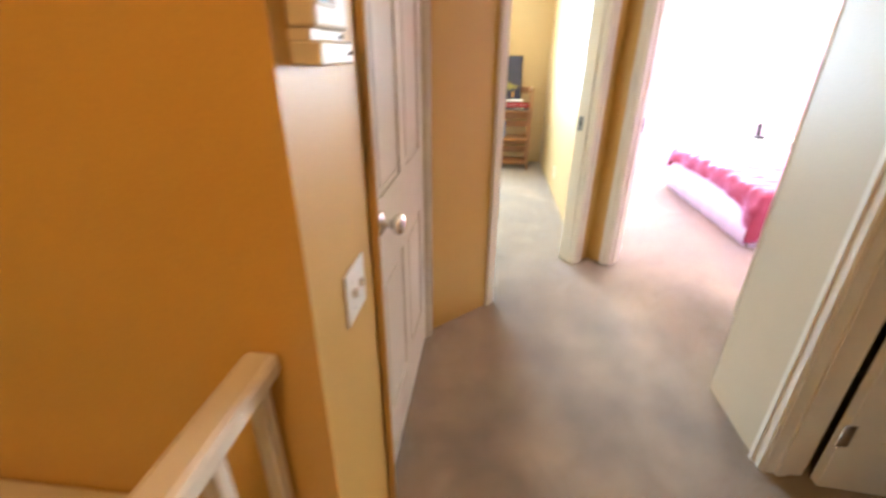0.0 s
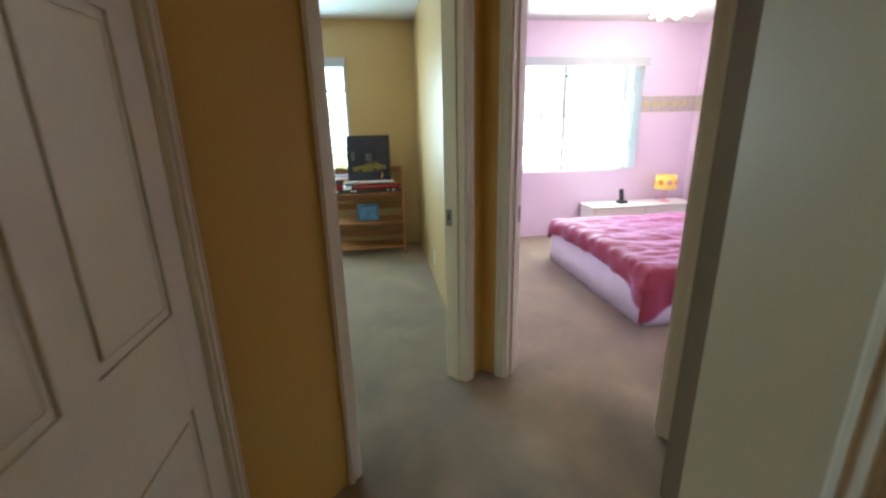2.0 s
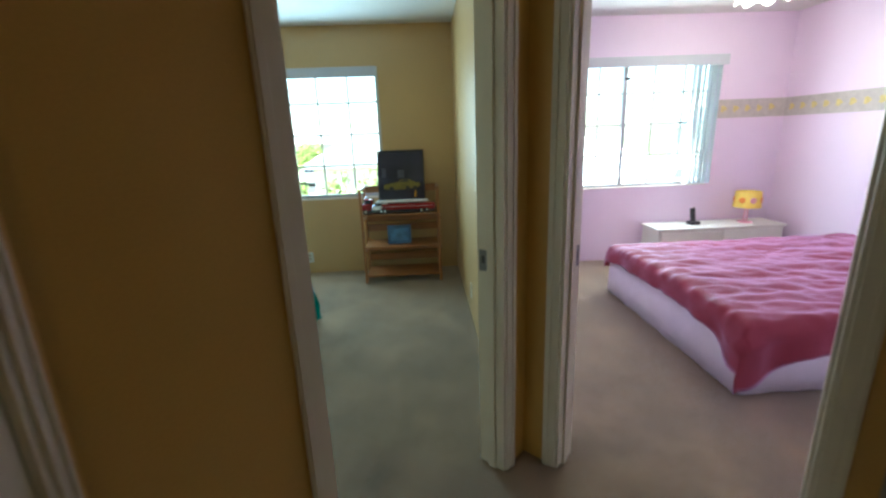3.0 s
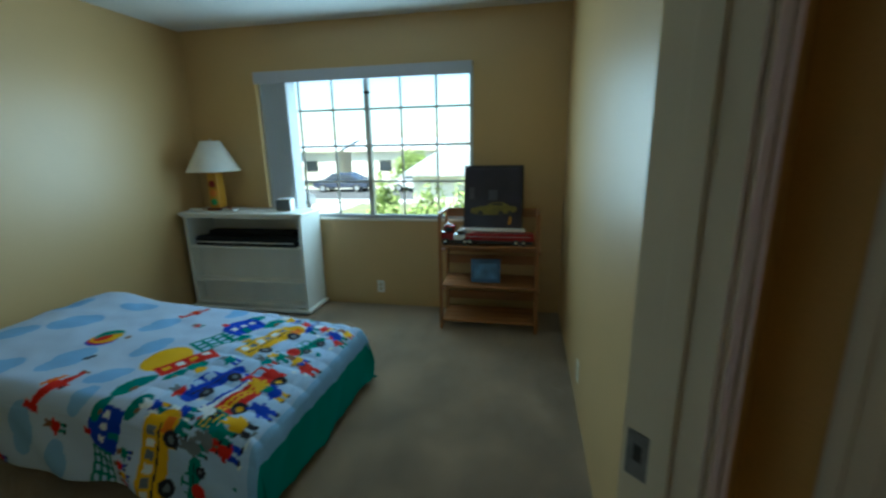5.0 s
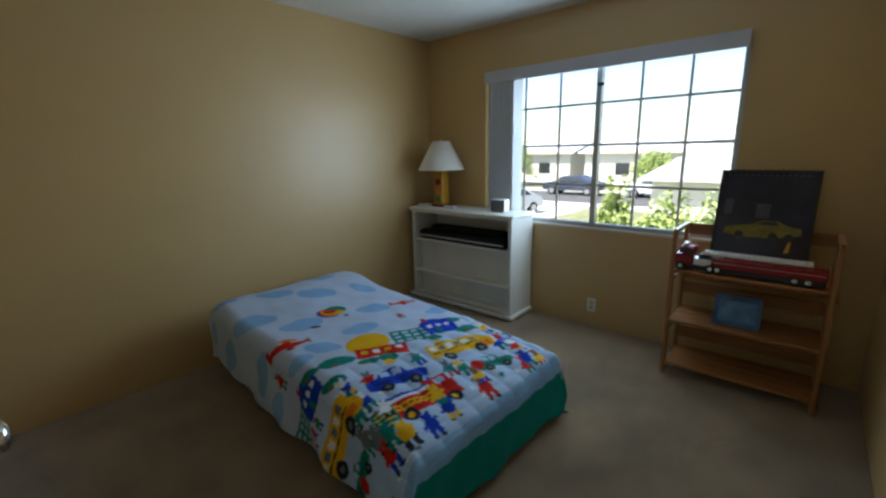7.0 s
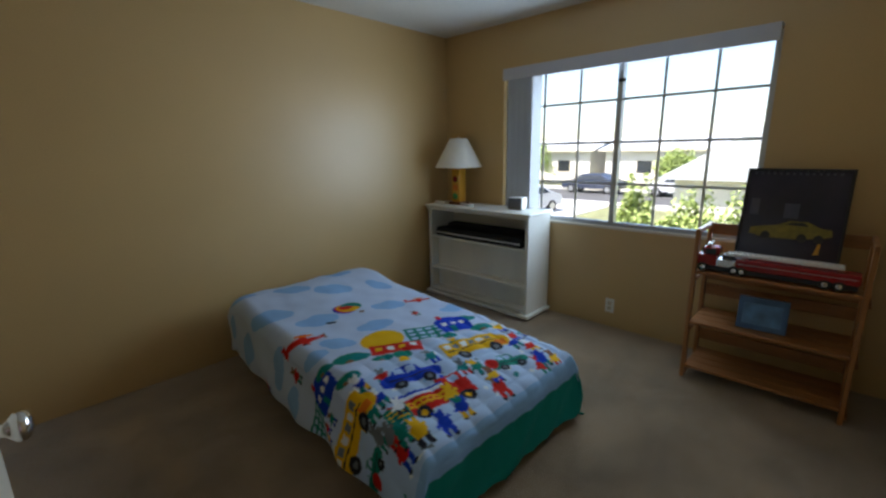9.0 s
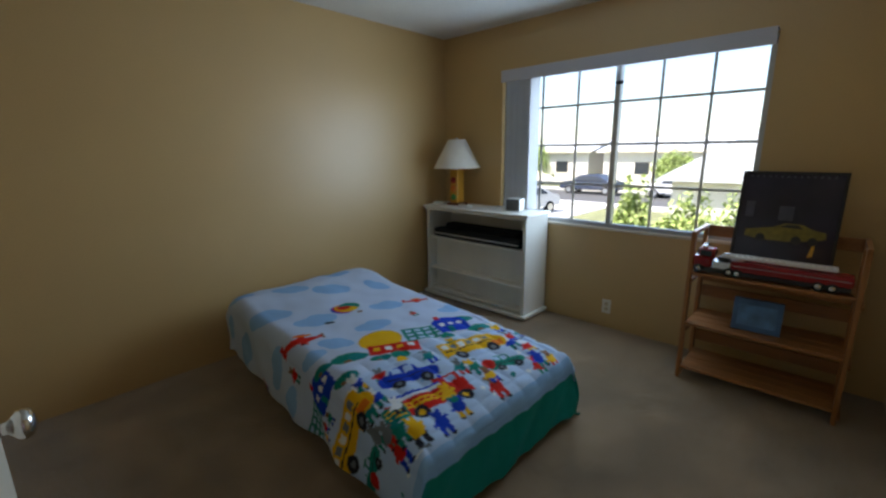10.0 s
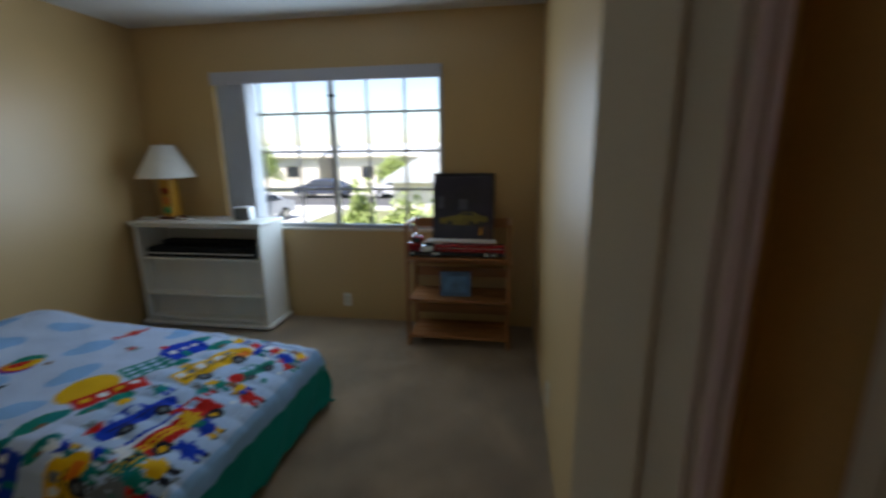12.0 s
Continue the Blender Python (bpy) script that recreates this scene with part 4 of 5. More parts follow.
for x in (-0.10, 0.06, 0.13):
    part("car_picture", flat([(x + 0.022 * math.cos(k), 0.215 + 0.024 * math.sin(k)) for k in [i * math.pi / 6 for i in range(12)]], -0.0056), BLACK, post)
# glint and window reflections drawn on the poster as flat coloured shapes
part("glint", flat([(0.118, 0.13), (0.14, 0.135), (0.143, 0.20), (0.13, 0.19)], -0.0056), YELLOW, post)
part("reflection_panel", flat([(-0.035, 0.32), (0.03, 0.32), (0.03, 0.40), (-0.035, 0.40)], -0.0042), PGREY, post)
part("reflection_panel", flat([(-0.19, 0.33), (-0.15, 0.33), (-0.15, 0.42), (-0.19, 0.42)], -0.0042), PGREY, post)
part("caption_bar", flat([(-0.10, 0.05), (0.10, 0.05), (0.10, 0.062), (-0.10, 0.062)], -0.0042), PGREY, post)
for k in range(14):
    x = -0.195 + 0.028 * k
    part("top_mark", flat([(x, PH - 0.032), (x + 0.012, PH - 0.032), (x + 0.012, PH - 0.022), (x, PH - 0.022)], -0.0042), PGREY, post)

truck = thing("toy_fire_truck", at(1.185, 4.90, 0.689, 0) @ Matrix.Scale(1.08, 4), "red toy ladder fire truck with chrome trim", "toy truck")


def wheel(parent, x, y, z, r, w):
    m = Matrix.Translation((x, y, z)) @ Matrix.Rotation(radians(90), 4, "X")
    wh = part("wheel", lathe([(0, -w / 2), (r * 0.9, -w / 2), (r, -w / 3), (r, w / 3), (r * 0.9, w / 2), (0, w / 2)], 18, m=m), TYRE, parent)
    part("hubcap", lathe([(0, 0), (r * 0.55, 0), (r * 0.5, 0.002), (0, 0.003)], 14, m=Matrix.Translation((x, y - w / 2, z)) @ Matrix.Rotation(radians(90), 4, "X")), CHROME, wh)


part("cab", box(-0.33, -0.045, 0.0345, -0.235, 0.045, 0.092, 0.01), RED, truck)
part("cab_roof", box(-0.305, -0.042, 0.0925, -0.225, 0.042, 0.138, 0.012), RED, truck)
part("windscreen", box(-0.3075, -0.036, 0.098, -0.2995, 0.036, 0.126, 0.002), DARK_GLASS, truck)
part("side_window", box(-0.293, -0.0445, 0.098, -0.24, -0.0425, 0.127, 0.001), DARK_GLASS, truck)
part("beacon", box(-0.29, -0.03, 0.138, -0.265, 0.03, 0.154, 0.005), CHROME, truck)
part("bumper", box(-0.343, -0.046, 0.016, -0.331, 0.046, 0.035, 0.003), CHROME, truck)
part("tractor_bed", box(-0.2345, -0.042, 0.0345, -0.1505, 0.042, 0.075, 0.004), CHROME, truck)
part("hose_rack", box(-0.215, -0.03, 0.0752, -0.165, 0.03, 0.097, 0.004), BLACK, truck)
part("trailer", box(-0.15, -0.045, 0.0345, 0.32, 0.045, 0.085, 0.006), RED, truck)
part("chassis", box(-0.32, -0.040, 0.010, 0.315, 0.040, 0.034, 0.003), BLACK, truck, "black chassis")
part("trailer_rail", box(-0.14, -0.047, 0.062, 0.31, -0.0452, 0.065, 0.001), STEEL, truck)
lad = bmesh.new()
for y in (-0.028, 0.028):
    box(-0.20, y - 0.004, 0.098, 0.26, y + 0.004, 0.112, 0.001, lad)
for k in range(18):
    box(-0.19 + 0.0255 * k, -0.025, 0.101, -0.184 + 0.0255 * k, 0.025, 0.107, bm=lad)
part("ladder", lad, WHITE_PLASTIC, truck, "cream ladder")
part("turntable", lathe([(0, 0.085), (0.03, 0.085), (0.03, 0.098), (0, 0.098)], 20, m=Matrix.Translation((-0.13, 0, 0))), STEEL, truck)
for x in (-0.295, -0.155, -0.12, 0.20, 0.25):
    for y in (-0.04, 0.04):
        wheel(truck, x, y, 0.024, 0.024, 0.016)
for k in range(6):
    part("locker_door", box(-0.10 + 0.065 * k, -0.0475, 0.040, -0.045 + 0.065 * k, -0.0453, 0.060, 0.001), RED, truck)

bluebox = thing("blue_box", pose(1.17, 4.93, 0.374, -12, 0, 3), "glossy blue boxed set standing on the rack shelf", "box")
part("carton", box(-0.115, -0.02, 0, 0.115, 0.025, 0.185, 0.003), BLUE_BOX, bluebox)
part("cover_picture", box(-0.09, -0.0225, 0.03, 0.09, -0.0205, 0.15), mat("pale_blue_card", (0.12, 0.27, 0.52), 0.3, vary=0.35, scale=16), bluebox)

# ---- plates ----


def outlet(m, label, switch=False, gang=1):
    t = thing("light_switch" if switch else "wall_outlet", m, label, "switch" if switch else "outlet")
    w = 0.035 + 0.023 * (gang - 1)
    part("cover_plate", box(-w, -0.006, -0.057, w, 0.0, 0.057, 0.003), WHITE_PLASTIC, t)
    if switch:
        for k in range(gang):
            x = (k - (gang - 1) / 2) * 0.046
            part("toggle", box(x - 0.005, -0.017, -0.004, x + 0.005, -0.006, 0.014, 0.002), WHITE_PLASTIC, t)
            for z in (-0.03, 0.03):
                part("screw", lathe([(0, 0), (0.0035, 0), (0, 0.0015)], 10, m=Matrix.Translation((x, -0.006, z)) @ Matrix.Rotation(radians(90), 4, "X")), STEEL, t)
    else:
        for z in (-0.02, 0.02):
            r = part("socket", lathe([(0, 0), (0.0165, 0), (0.0165, 0.0015), (0, 0.0015)], 18, m=Matrix.Translation((0, -0.006, z)) @ Matrix.Rotation(radians(90), 4, "X")), CREAM_PLASTIC, t)
            # slots are thin black pieces standing in for dark openings
            for x in (-0.006, 0.006):
                part("slot", box(x - 0.001, -0.0082, z - 0.004, x + 0.001, -0.0076, z + 0.004), BLACK, r)
    return t


outlet(at(0.172, YB, 0.175), "white wall outlet low on the tan wall")
outlet(pose(XR, 3.93, 0.22, 0, 0, -90), "white wall outlet low on the dividing wall")
outlet(pose(KX, 0.365, 0.885, 0, 0, 90), "white double light switch on the hall wall", True, 2)

th = thing("thermostat", pose(KX, 0.272, 1.373, 0, 0, 90), "cream plastic wall thermostat with a small teal screen", "thermostat")
part("housing", box(-0.062, -0.040, -0.020, 0.066, 0.0, 0.064, 0.006), CREAM_PLASTIC, th)
part("lower_lid", box(-0.062, -0.043, -0.064, 0.072, 0.0, -0.0335, 0.004), CREAM_PLASTIC, th)
part("recess", box(-0.060, -0.030, -0.0334, 0.064, 0.0, -0.0202), CREAM_PLASTIC, th)
part("screen_bezel", box(-0.058, -0.0425, 0.006, 0.010, -0.0402, 0.044, 0.002), CREAM_PLASTIC, th)
part("screen", box(-0.053, -0.044, 0.010, -0.026, -0.0426, 0.040), SCREEN, th, "teal display")
part("dial_window", box(-0.0255, -0.044, 0.010, 0.005, -0.0426, 0.040), mat("brown_tinted_plastic", (0.22, 0.12, 0.04), 0.3, vary=0.1), th, "brown tinted dial window")
for k in range(2):
    part("button", box(0.050, -0.0465 + 0.013 * k, -0.052 + 0.022 * k, 0.060, -0.0432 + 0.013 * k, -0.047 + 0.022 * k, 0.001), CHARCOAL, th)

# ---- pink room ----
QX0, QX1, QY0, QY1, QT = 3.01, 5.12, 2.71, 4.36, 0.395


def pink_bed():
    t = thing("double_bed", at(0, 0, 0), "double bed with a rumpled rose comforter and a white bed skirt", "bed")
    part("box_spring", box(QX0 + 0.05, QY0 + 0.05, 0.05, QX1, QY1 - 0.05, 0.24, 0.01), SKIRT, t)
    part("mattress", box(QX0 + 0.04, QY0 + 0.04, 0.24, QX1, QY1 - 0.04, QT - 0.02, 0.04, seg=3), SKIRT, t)
    for nm, p, q, axis in (("bed_skirt", (QX0 + 0.03, QY0 + 0.03), (QX0 + 0.03, QY1 - 0.03), 0), ("bed_skirt", (QX0 + 0.03, QY0 + 0.03), (QX1, QY0 + 0.03), 1), ("bed_skirt", (QX0 + 0.03, QY1 - 0.03), (QX1, QY1 - 0.03), 1)):
        bm = bmesh.new()
        n = 90
        d = Vector(q) - Vector(p)
        rows = []
        for z, s in ((0.30, 0.0), (0.15, 0.6), (0.012, 1.0)):
            row = []
            for i in range(n + 1):
                k = i / n
                off = 0.010 * s * noise2(k * d.length, 1.0, 7.0, axis) + 0.012 * s
                base = Vector(p) + d * k
                sg = -1 if (axis == 0 or p[1] < 3.5) else 1
                row.append(bm.verts.new((base.x + (sg * off if axis == 0 else 0), base.y + (sg * off if axis == 1 else 0), z)))
            rows.append(row)
        for a, b in zip(rows, rows[1:]):
            for i in range(n):
                bm.faces.new((a[i], a[i + 1], b[i + 1], b[i]))
        ob = part(nm, bm, SKIRT, t, "white cloth bed skirt", smooth=True)
        mod = ob.modifiers.new("thickness", "SOLIDIFY")
        mod.thickness = 0.004
    # comforter, hung lower at the foot corner
    step, r = 0.018, 0.06
    side, foot = 0.15, 0.11
    lu, lv = (QX1 - QX0) + foot, (QY1 - QY0) + 2 * side
    n_u, n_v = int(lu / step) + 1, int(lv / step) + 1
    bm = bmesh.new()
    grid = []
    for i in range(n_u):
        a = QX1 - i * step
        row = []
        for j in range(n_v):
            b = j * step
            ou, zu = drape(i * step - (QX1 - QX0) + r, r)
            if b < lv / 2:
                ov, zv = drape(side + r - b, r)
                y = QY0 + r - ov
            else:
                ov, zv = drape(b - (lv - side - r), r)
                y = QY1 - r + ov
            x = QX0 + r - ou
            corner = math.exp(-((x - QX0) / 0.22) ** 2 - ((y - QY0) / 0.20) ** 2)
            down = (zu ** 4 + zv ** 4) ** 0.25 * (1 + 0.9 * corner)
            fold = 0.030 * (0.5 - abs(noise2(x * 0.22, y, 6.0, 5.0))) + 0.026 * (0.4 - abs(noise2(x * 0.4 + y * 0.3, y, 13.0, 2.0))) + 0.012 * noise2(x, y, 3.0, 2.0)
            z = QT + 0.045 * (1 - (2 * b / lv - 1) ** 2) - down + fold * (1 if down < 0.04 else 0.35)
            wob = 0.03 * noise2(x * 1.0 + y, 0.2, 5.0, 3.0) * min(1, down / 0.12)
            if zu > r * 0.8:
                x -= wob + 0.03 * corner
            if zv > r * 0.8:
                y += (-wob - 0.03 * corner) if b < lv / 2 else wob
            row.append(bm.verts.new((x, y, max(z, 0.05))))
        grid.append(row)
    for i in range(n_u - 1):
        for j in range(n_v - 1):
            bm.faces.new((grid[i][j], grid[i + 1][j], grid[i + 1][j + 1], grid[i][j + 1]))
    ob = part("comforter", bm, BURG, t, "rumpled rose-red satin comforter", smooth=True)
    mod = ob.modifiers.new("thickness", "SOLIDIFY")
    mod.thickness, mod.offset = 0.02, -1
    for x in (QX0 + 0.15, QX1 - 0.2):
        for y in (QY0 + 0.12, QY1 - 0.12):
            part("leg", box(x - 0.025, y - 0.025, 0, x + 0.025, y + 0.025, 0.05), BLACK, t)


pink_bed()
NX0, NX1, NY0, NY1, NT = 3.77, 5.06, 4.88, 5.215, 0.405
ns = thing("white_low_chest", at(0, 0, 0), "long low white chest of drawers below the pink room's window", "chest")
part("top", box(NX0 - 0.02, NY0 - 0.02, NT - 0.022, NX1 + 0.02, NY1, NT, 0.005), WHITE_WOOD, ns)
part("body", box(NX0, NY0, 0.05, NX1, NY1, NT - 0.022, 0.003), WHITE_WOOD, ns)
for k in range(2):
    x0 = NX0 + 0.015 + k * (NX1 - NX0) / 2
    dr = part("drawer_front", box(x0, NY0 - 0.016, 0.08, x0 + (NX1 - NX0) / 2 - 0.03, NY0 - 0.0005, NT - 0.04, 0.004), WHITE_WOOD, ns)
    xm = x0 + (NX1 - NX0) / 4
    part("drawer_knob", lathe([(0, 0), (0.006, 0), (0.006, 0.012), (0.014, 0.02), (0, 0.026)], 14, m=Matrix.Translation((xm, NY0 - 0.016, 0.24)) @ Matrix.Rotation(radians(90), 4, "X")), WHITE_WOOD, dr)
part("plinth", box(NX0 + 0.02, NY0 + 0.02, 0, NX1 - 0.02, NY1 - 0.02, 0.0502), WHITE_WOOD, ns)
ph = thing("cordless_phone", at(4.21, 5.03, NT, 10), "black cordless phone standing in its cradle", "phone")
part("cradle", box(-0.05, -0.045, 0, 0.05, 0.05, 0.035, 0.012), BLACK, ph)
hb = box(-0.024, -0.014, 0, 0.028, 0.016, 0.145, 0.010)
bmesh.ops.transform(hb, matrix=pose(0, 0.01, 0.025, -10, 0, 0), verts=hb.verts)
part("handset", hb, BLACK, ph)
ab = rod((0.016, 0.03, 0.155), (0.016, 0.034, 0.18), 0.005, 8)
part("antenna", ab, BLACK, ph)
pl = thing("small_lamp", at(4.76, 5.03, NT), "small lamp with a flowered yellow drum shade and a pink base", "lamp")
part("base", lathe([(0, 0), (0.07, 0), (0.07, 0.008), (0.03, 0.018), (0.012, 0.03), (0, 0.03)], 24), PINKP, pl, smooth=True)
for s in (-1, 1):
    part("stem", rod((0.02 * s, 0, 0.02), (0.012 * s, 0, 0.18), 0.006), PINKP, pl)
part("shade", lathe([(0.125, 0.16), (0.115, 0.32), (0.113, 0.32), (0.123, 0.16)], 32), YSHADE, pl, "yellow card shade with printed flowers", smooth=True)
for ang in (-150, -105, -60, -20, 160):
    c = Vector((0.122 * math.cos(radians(ang)), 0.122 * math.sin(radians(ang)), 0.24))
    m = Matrix.Translation(c) @ Vector((c.x, c.y, 0)).to_track_quat("Z", "Y").to_matrix().to_4x4()
    fl = part("printed_flower", lathe([(0, 0.003), (0.030, 0.0015), (0.030, 0.0), (0, 0.0)], 12, m=m), ORANGE if ang % 2 == 0 else PINKP, pl)
bd = thing("wallpaper_border", at(0, 0, 0), "grey wallpaper border with a yellow floral motif round the pink wall", "wall border")
bd["kind"] = "structure"
part("strip", box(4.45, PB - 0.004, 1.46, PR - 0.004, PB - 0.0005, 1.64), BORDER, bd)
part("strip", box(PR - 0.004, 1.9, 1.46, PR - 0.0005, PB - 0.0045, 1.64), BORDER, bd)
part("strip", box(PL + 0.01, PB - 0.004, 1.46, 2.96, PB - 0.0005, 1.64), BORDER, bd)
rb = random.Random(3)
for k in range(5):
    x = 4.52 + 0.125 * k
    part("motif", flat([(x + (0.03 + 0.012 * math.cos(3 * q)) * math.cos(q), 1.55 + rb.uniform(-0.01, 0.01) + 0.032 * math.sin(q)) for q in [i * math.pi / 6 for i in range(12)]], PB - 0.0045), BORDER_YEL, bd)
for k in range(14):
    b = flat([((0.03 + 0.012 * math.cos(3 * q)) * math.cos(q), 1.55 + 0.032 * math.sin(q)) for q in [i * math.pi / 6 for i in range(12)]], 0)
    bmesh.ops.transform(b, matrix=pose(PR - 0.005, PB - 0.09 - 0.125 * k, 0, 0, 0, -90), verts=b.verts)
    part("motif", b, BORDER_YEL, bd)

cl = thing("ceiling_light", at(4.08, 4.30, H), "ceiling light with scalloped frosted glass shade, lit", "ceiling light")
part("canopy", lathe([(0, 0), (0.075, 0), (0.07, -0.02), (0.03, -0.03), (0, -0.03)], 28), CHROME, cl, smooth=True)
bm = bmesh.new()
rings = []
for rr, z in ((0.03, -0.03), (0.09, -0.05), (0.15, -0.085), (0.185, -0.13)):
    ring = []
    for i in range(60):
        a = 2 * math.pi * i / 60
        f = 0.012 * (rr / 0.185) * math.cos(a * 8)
        ring.append(bm.verts.new(((rr + f) * math.cos(a), (rr + f) * math.sin(a), z - 0.018 * (rr / 0.185) ** 2 * math.cos(a * 8))))
    rings.append(ring)
for a, b in zip(rings, rings[1:]):
    for i in range(60):
        bm.faces.new((a[i], a[(i + 1) % 60], b[(i + 1) % 60], b[i]))
ob = part("glass_shade", bm, FROST, cl, "frosted scalloped glass", smooth=True)
mod = ob.modifiers.new("thickness", "SOLIDIFY")
mod.thickness = 0.004
# fixture added only to go with the unseen hall lamp
hl = thing("ceiling_light", at(0.95, -1.15, H), "unseen round ceiling light added over the landing", "ceiling light")
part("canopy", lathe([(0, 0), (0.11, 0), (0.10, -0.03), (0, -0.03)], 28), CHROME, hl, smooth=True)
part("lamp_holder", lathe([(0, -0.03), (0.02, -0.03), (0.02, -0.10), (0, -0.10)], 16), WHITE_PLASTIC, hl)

# ---- outside ----
GZ = -1.9
ground = link("ground", box(-400, -400, GZ - 0.5, 400, 600, GZ), GRASS)
tagged(ground, "sunlit pale lawn and open ground", "ground", kind="structure")
road = link("road", box(-120, 27.5, GZ + 0.004, 120, 34.5, GZ + 0.012), ASPHALT)
tagged(road, "sunlit grey asphalt street", "road", kind="structure")
for y0, y1, nm in ((26.0, 27.3, "pavement"), (34.7, 36.0, "pavement")):
    tagged(link(nm, box(-120, y0, GZ, 120, y1, GZ + 0.13, 0.01), CONCRETE), "pale concrete pavement with a kerb", "pavement", kind="structure")
for x in (-13.5, 6.5):
    tagged(link("driveway", box(x, 7.0, GZ + 0.004, x + 5.2, 25.99, GZ + 0.03), CONCRETE), "pale concrete driveway", "driveway", kind="structure")


def gable_house(x, y, w, d, h, ridge, turn, label):
    t = thing("house", at(x, y, GZ, turn), label, "house", "houses across the street")
    part("wall", box(-w / 2, -d / 2, 0, w / 2, d / 2, h), STUCCO, t)
    bm = bmesh.new()
    o = 0.5
    pts = [(-w / 2 - o, -d / 2 - o, h - 0.1), (w / 2 + o, -d / 2 - o, h - 0.1), (w / 2 + o, d / 2 + o, h - 0.1), (-w / 2 - o, d / 2 + o, h - 0.1), (-w / 2 - o, 0, h + ridge), (w / 2 + o, 0, h + ridge)]
    vs = [bm.verts.new(p) for p in pts]
    for f in ((0, 1, 5, 4), (2, 3, 4, 5), (0, 4, 3), (1, 2, 5), (0, 3, 2, 1)):
        bm.faces.new([vs[i] for i in f])
    rf = part("roof", bm, ROOF, t, "grey shingle roof")
    part("fascia", box(-w / 2 - o, -d / 2 - o - 0.03, h - 0.24, w / 2 + o, -d / 2 - o - 0.001, h - 0.08), TRIM, t)
    for k in range(3):
        wx = -w / 2 + w * (k + 0.5) / 3
        for z0, z1 in (((1.0, 2.2),) if h < 4 else ((0.9, 2.2), (3.6, 4.8))):
            if k == 1 and z0 < 2:
                gd = part("garage_door", box(wx - 1.3, -d / 2 - 0.05, 0, wx + 1.3, -d / 2 - 0.001, 2.2, 0.01), TRIM, t)
                continue
            wd = part("window", box(wx - 0.7, -d / 2 - 0.04, z0, wx + 0.7, -d / 2 - 0.001, z1, 0.01), TRIM, t)
            part("pane", box(wx - 0.62, -d / 2 - 0.05, z0 + 0.08, wx + 0.62, -d / 2 - 0.041, z1 - 0.08), DARK_GLASS, wd)
    return t


gable_house(-25.0, 46.5, 16, 10, 3.2, 1.0, 2, "pale stucco house with a grey roof across the street")
gable_house(-4.5, 46.0, 21, 10, 3.2, 1.1, -2, "pale stucco house with a grey roof across the street")
gable_house(38.0, 46.0, 14, 10, 3.2, 2.2, 3, "pale stucco house with a grey roof across the street")
gable_house(-41.0, 46.0, 14, 10, 3.2, 2.2, 0, "pale stucco house with a grey roof down the street")
gable_house(1.5, 23.5, 10, 9, 2.3, 2.8, 90, "pale neighbouring house with a low grey roof")


def bush(name, m, sx, sy, sz, n, seed, label, leaf=1.0):
    t = thing(name, m, label, "hedge", "bushes outside the window")
    g = random.Random(seed)
    part("branches", rod((0, 0, 0), (0.05, 0.05, sz * 0.9), 0.05, 8, r2=0.015), BARK, t)
    bm = bmesh.new()
    for _ in range(n):
        a, b = g.uniform(0, 2 * math.pi), math.acos(g.uniform(-0.4, 1))
        q = g.uniform(0.55, 1.0) * (1 + 0.25 * math.sin(3 * a + seed) * math.sin(4 * b))
        c = Vector((sx * q * math.sin(b) * math.cos(a), sy * q * math.sin(b) * math.sin(a), sz * (0.45 + 0.55 * q * math.cos(b))))
        e = Euler((g.uniform(-1.2, 1.2), g.uniform(-1.2, 1.2), g.uniform(0, 6.28))).to_matrix()
        s = g.uniform(0.022, 0.048) * leaf
        vs = [bm.verts.new(c + e @ Vector(p) * s) for p in ((-1, 0, 0), (0, -0.5, 0.15), (1, 0, 0), (0, 0.5, 0.15))]
        bm.faces.new(vs)
    part("leaves", bm, LEAF, t)
    return t


for k, (x, y, sx, sz) in enumerate(((-1.20, 9.6, 0.40, 2.65), (-0.55, 10.6, 0.60, 2.4), (0.35, 11.0, 0.75, 2.45), (1.6, 11.4, 0.9, 2.5), (3.2, 12.0, 1.2, 2.5), (-8.0, 37.5, 1.6, 3.0), (-21.0, 38.0, 2.2, 4.2))):
    bush("hedge_bush", at(x, y, GZ), sx, sx * 0.8, sz, 5200, k + 1, "sunlit leafy green bush outside the window", 1.5 if y < 20 else 3.0)


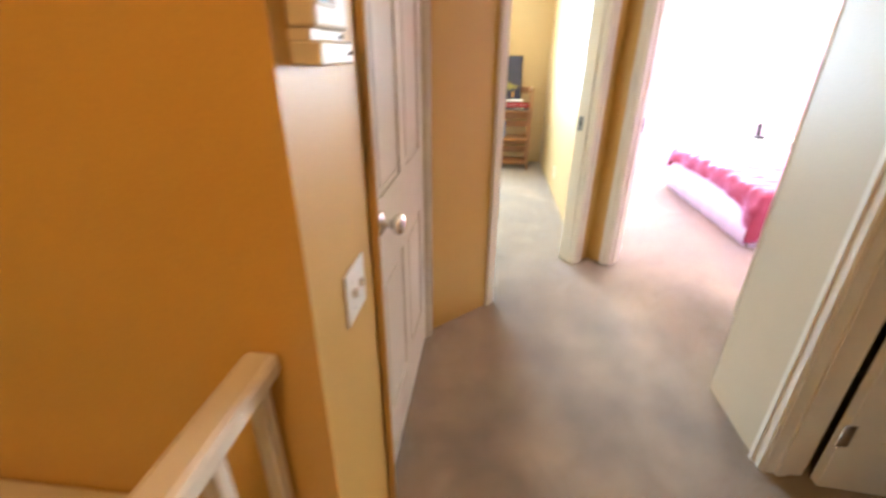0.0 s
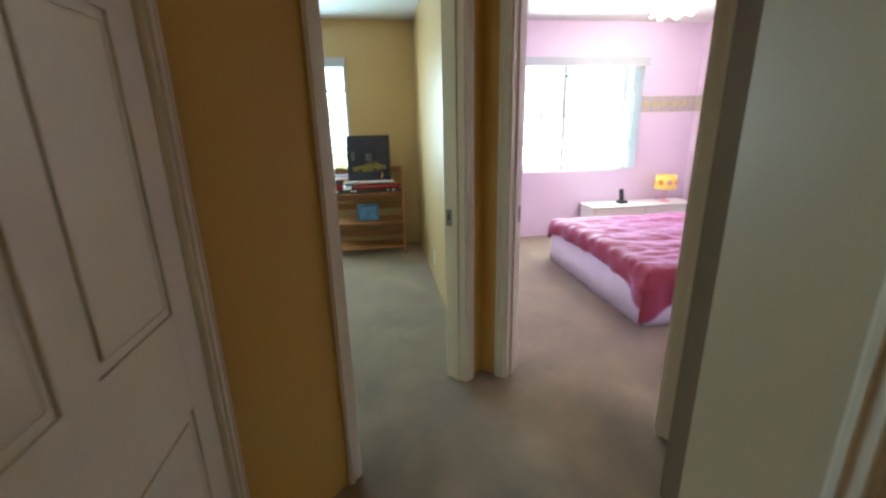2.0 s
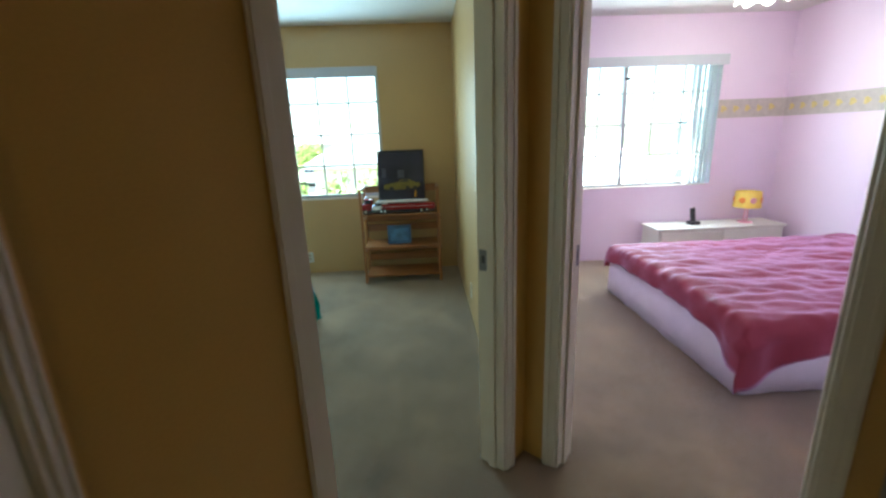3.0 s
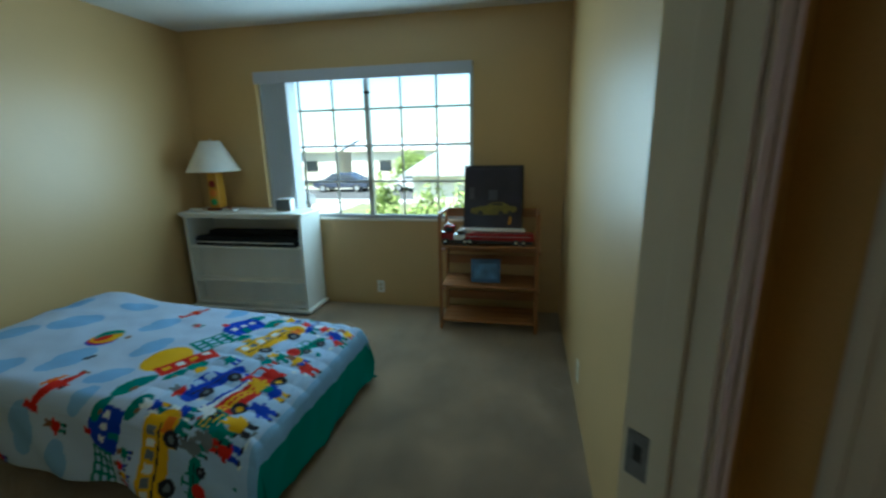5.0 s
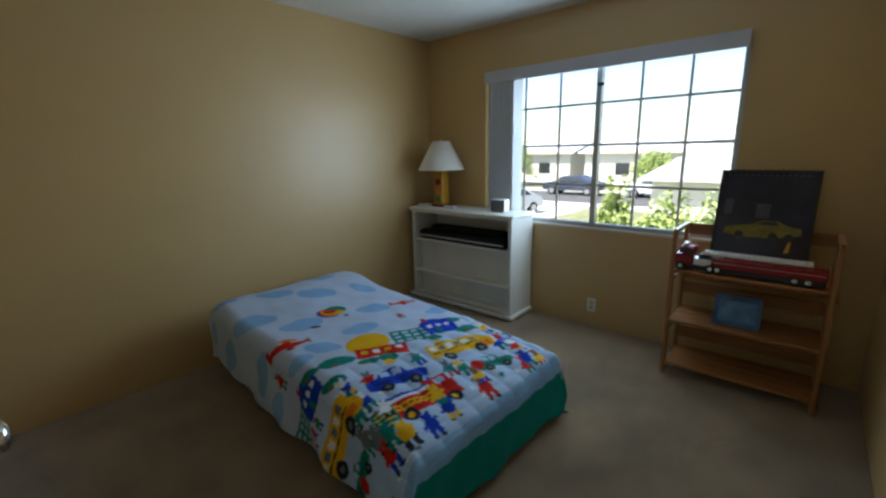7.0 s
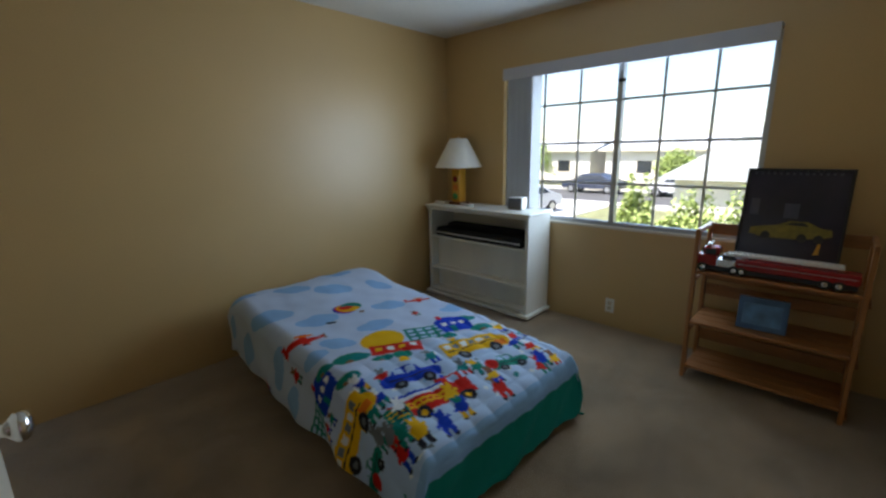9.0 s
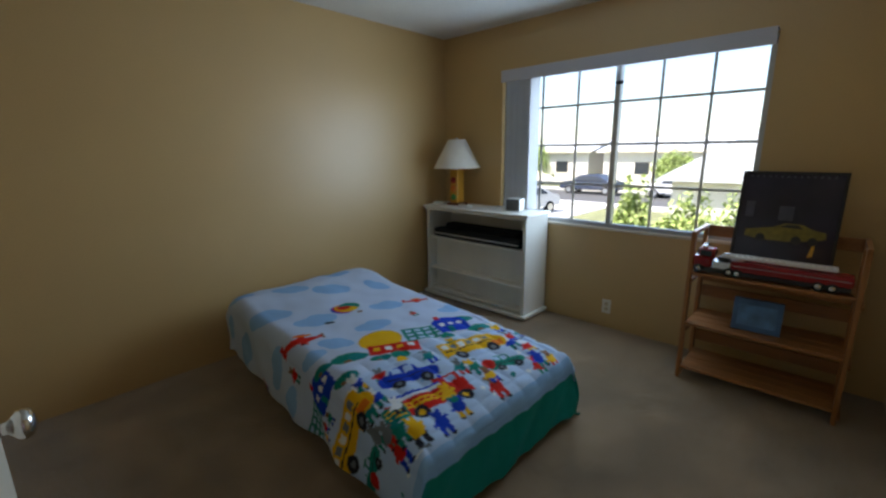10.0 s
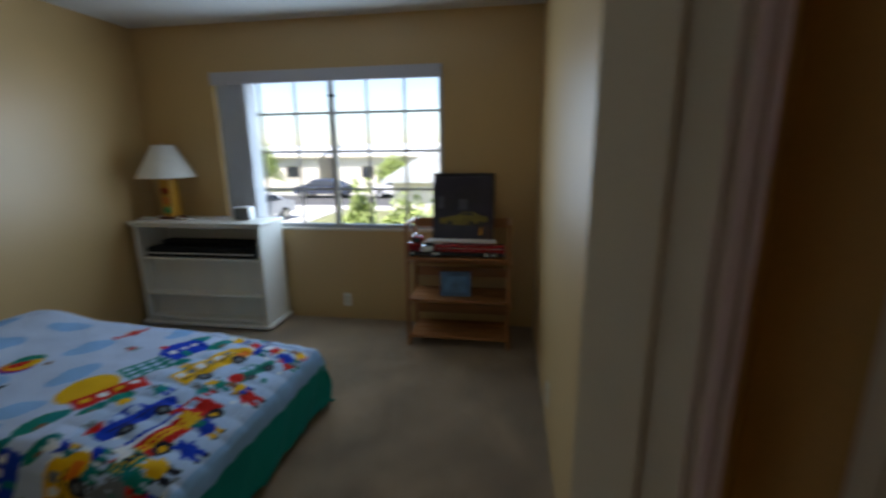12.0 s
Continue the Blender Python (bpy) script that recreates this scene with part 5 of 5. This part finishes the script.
def car(m, paint, label):
    t = thing("parked_car", m, label, "car", "cars parked in the street")
    prof = [(-2.2, 0.35), (-2.2, 0.75), (-1.95, 0.90), (-1.2, 0.98), (-0.6, 1.42), (0.75, 1.45), (1.5, 1.0), (2.15, 0.90), (2.25, 0.55), (2.2, 0.35)]
    bm = bmesh.new()
    lo = [bm.verts.new((x, -0.85 + (0.12 if z > 1.1 else 0), z)) for x, z in prof]
    hi = [bm.verts.new((x, 0.85 - (0.12 if z > 1.1 else 0), z)) for x, z in prof]
    bm.faces.new(lo)
    bm.faces.new(hi[::-1])
    for i in range(len(prof)):
        j = (i + 1) % len(prof)
        bm.faces.new((lo[i], hi[i], hi[j], lo[j]))
    bmesh.ops.bevel(bm, geom=bm.edges[:], offset=0.05, segments=2, affect="EDGES")
    part("body", bm, paint, t)
    for s in (-1, 1):
        bw = bmesh.new()
        q = [(-1.05, 1.02), (-0.55, 1.36), (0.7, 1.38), (1.25, 1.03)]
        a = [bw.verts.new((x, s * (0.87 - 0.13 * (z > 1.1)), z)) for x, z in q]
        b = [bw.verts.new((x, s * (0.80 - 0.13 * (z > 1.1)), z)) for x, z in q]
        bw.faces.new(a)
        bw.faces.new(b[::-1])
        for i in range(4):
            bw.faces.new((a[i], b[i], b[(i + 1) % 4], a[(i + 1) % 4]))
        part("side_window", bw, DARK_GLASS, t)
        for x in (-1.4, 1.4):
            mm = Matrix.Translation((x, s * 0.78, 0.32)) @ Matrix.Rotation(radians(90), 4, "X")
            wh = part("wheel", lathe([(0, -0.1), (0.3, -0.1), (0.32, -0.06), (0.32, 0.06), (0.3, 0.1), (0, 0.1)], 20, m=mm), TYRE, t)
            part("rim", lathe([(0, -0.105), (0.19, -0.105), (0.19, 0.105), (0, 0.105)], 16, m=mm), STEEL, wh)
    return t


car(at(-10.9, 21.0, GZ + 0.03, 78), CARPAINT, "white car parked on the driveway")
car(at(-12.5, 33.2, GZ + 0.012, 0), CARDARK, "dark car parked by the kerb")
car(at(-6.5, 33.4, GZ + 0.012, 0), CARPAINT, "white car parked by the kerb")
car(at(-18.5, 28.8, GZ + 0.012, 0), CARPAINT, "pale car parked by the near kerb")

# ---- yellow room: ceiling fixture ----
det = thing("smoke_detector", at(-0.41, 4.50, H), "round white smoke detector on the bedroom ceiling", "smoke detector")
part("base", lathe([(0, -0.012), (0.072, -0.012), (0.072, 0.0), (0, 0.0)], 32), WHITE_PLASTIC, det)
part("cover", lathe([(0, -0.042), (0.035, -0.042), (0.055, -0.034), (0.062, -0.0122), (0, -0.0122)], 32), WHITE_PLASTIC, det, smooth=True)
part("test_button", lathe([(0, -0.046), (0.011, -0.046), (0.012, -0.0422), (0, -0.0422)], 16), CREAM_PLASTIC, det)
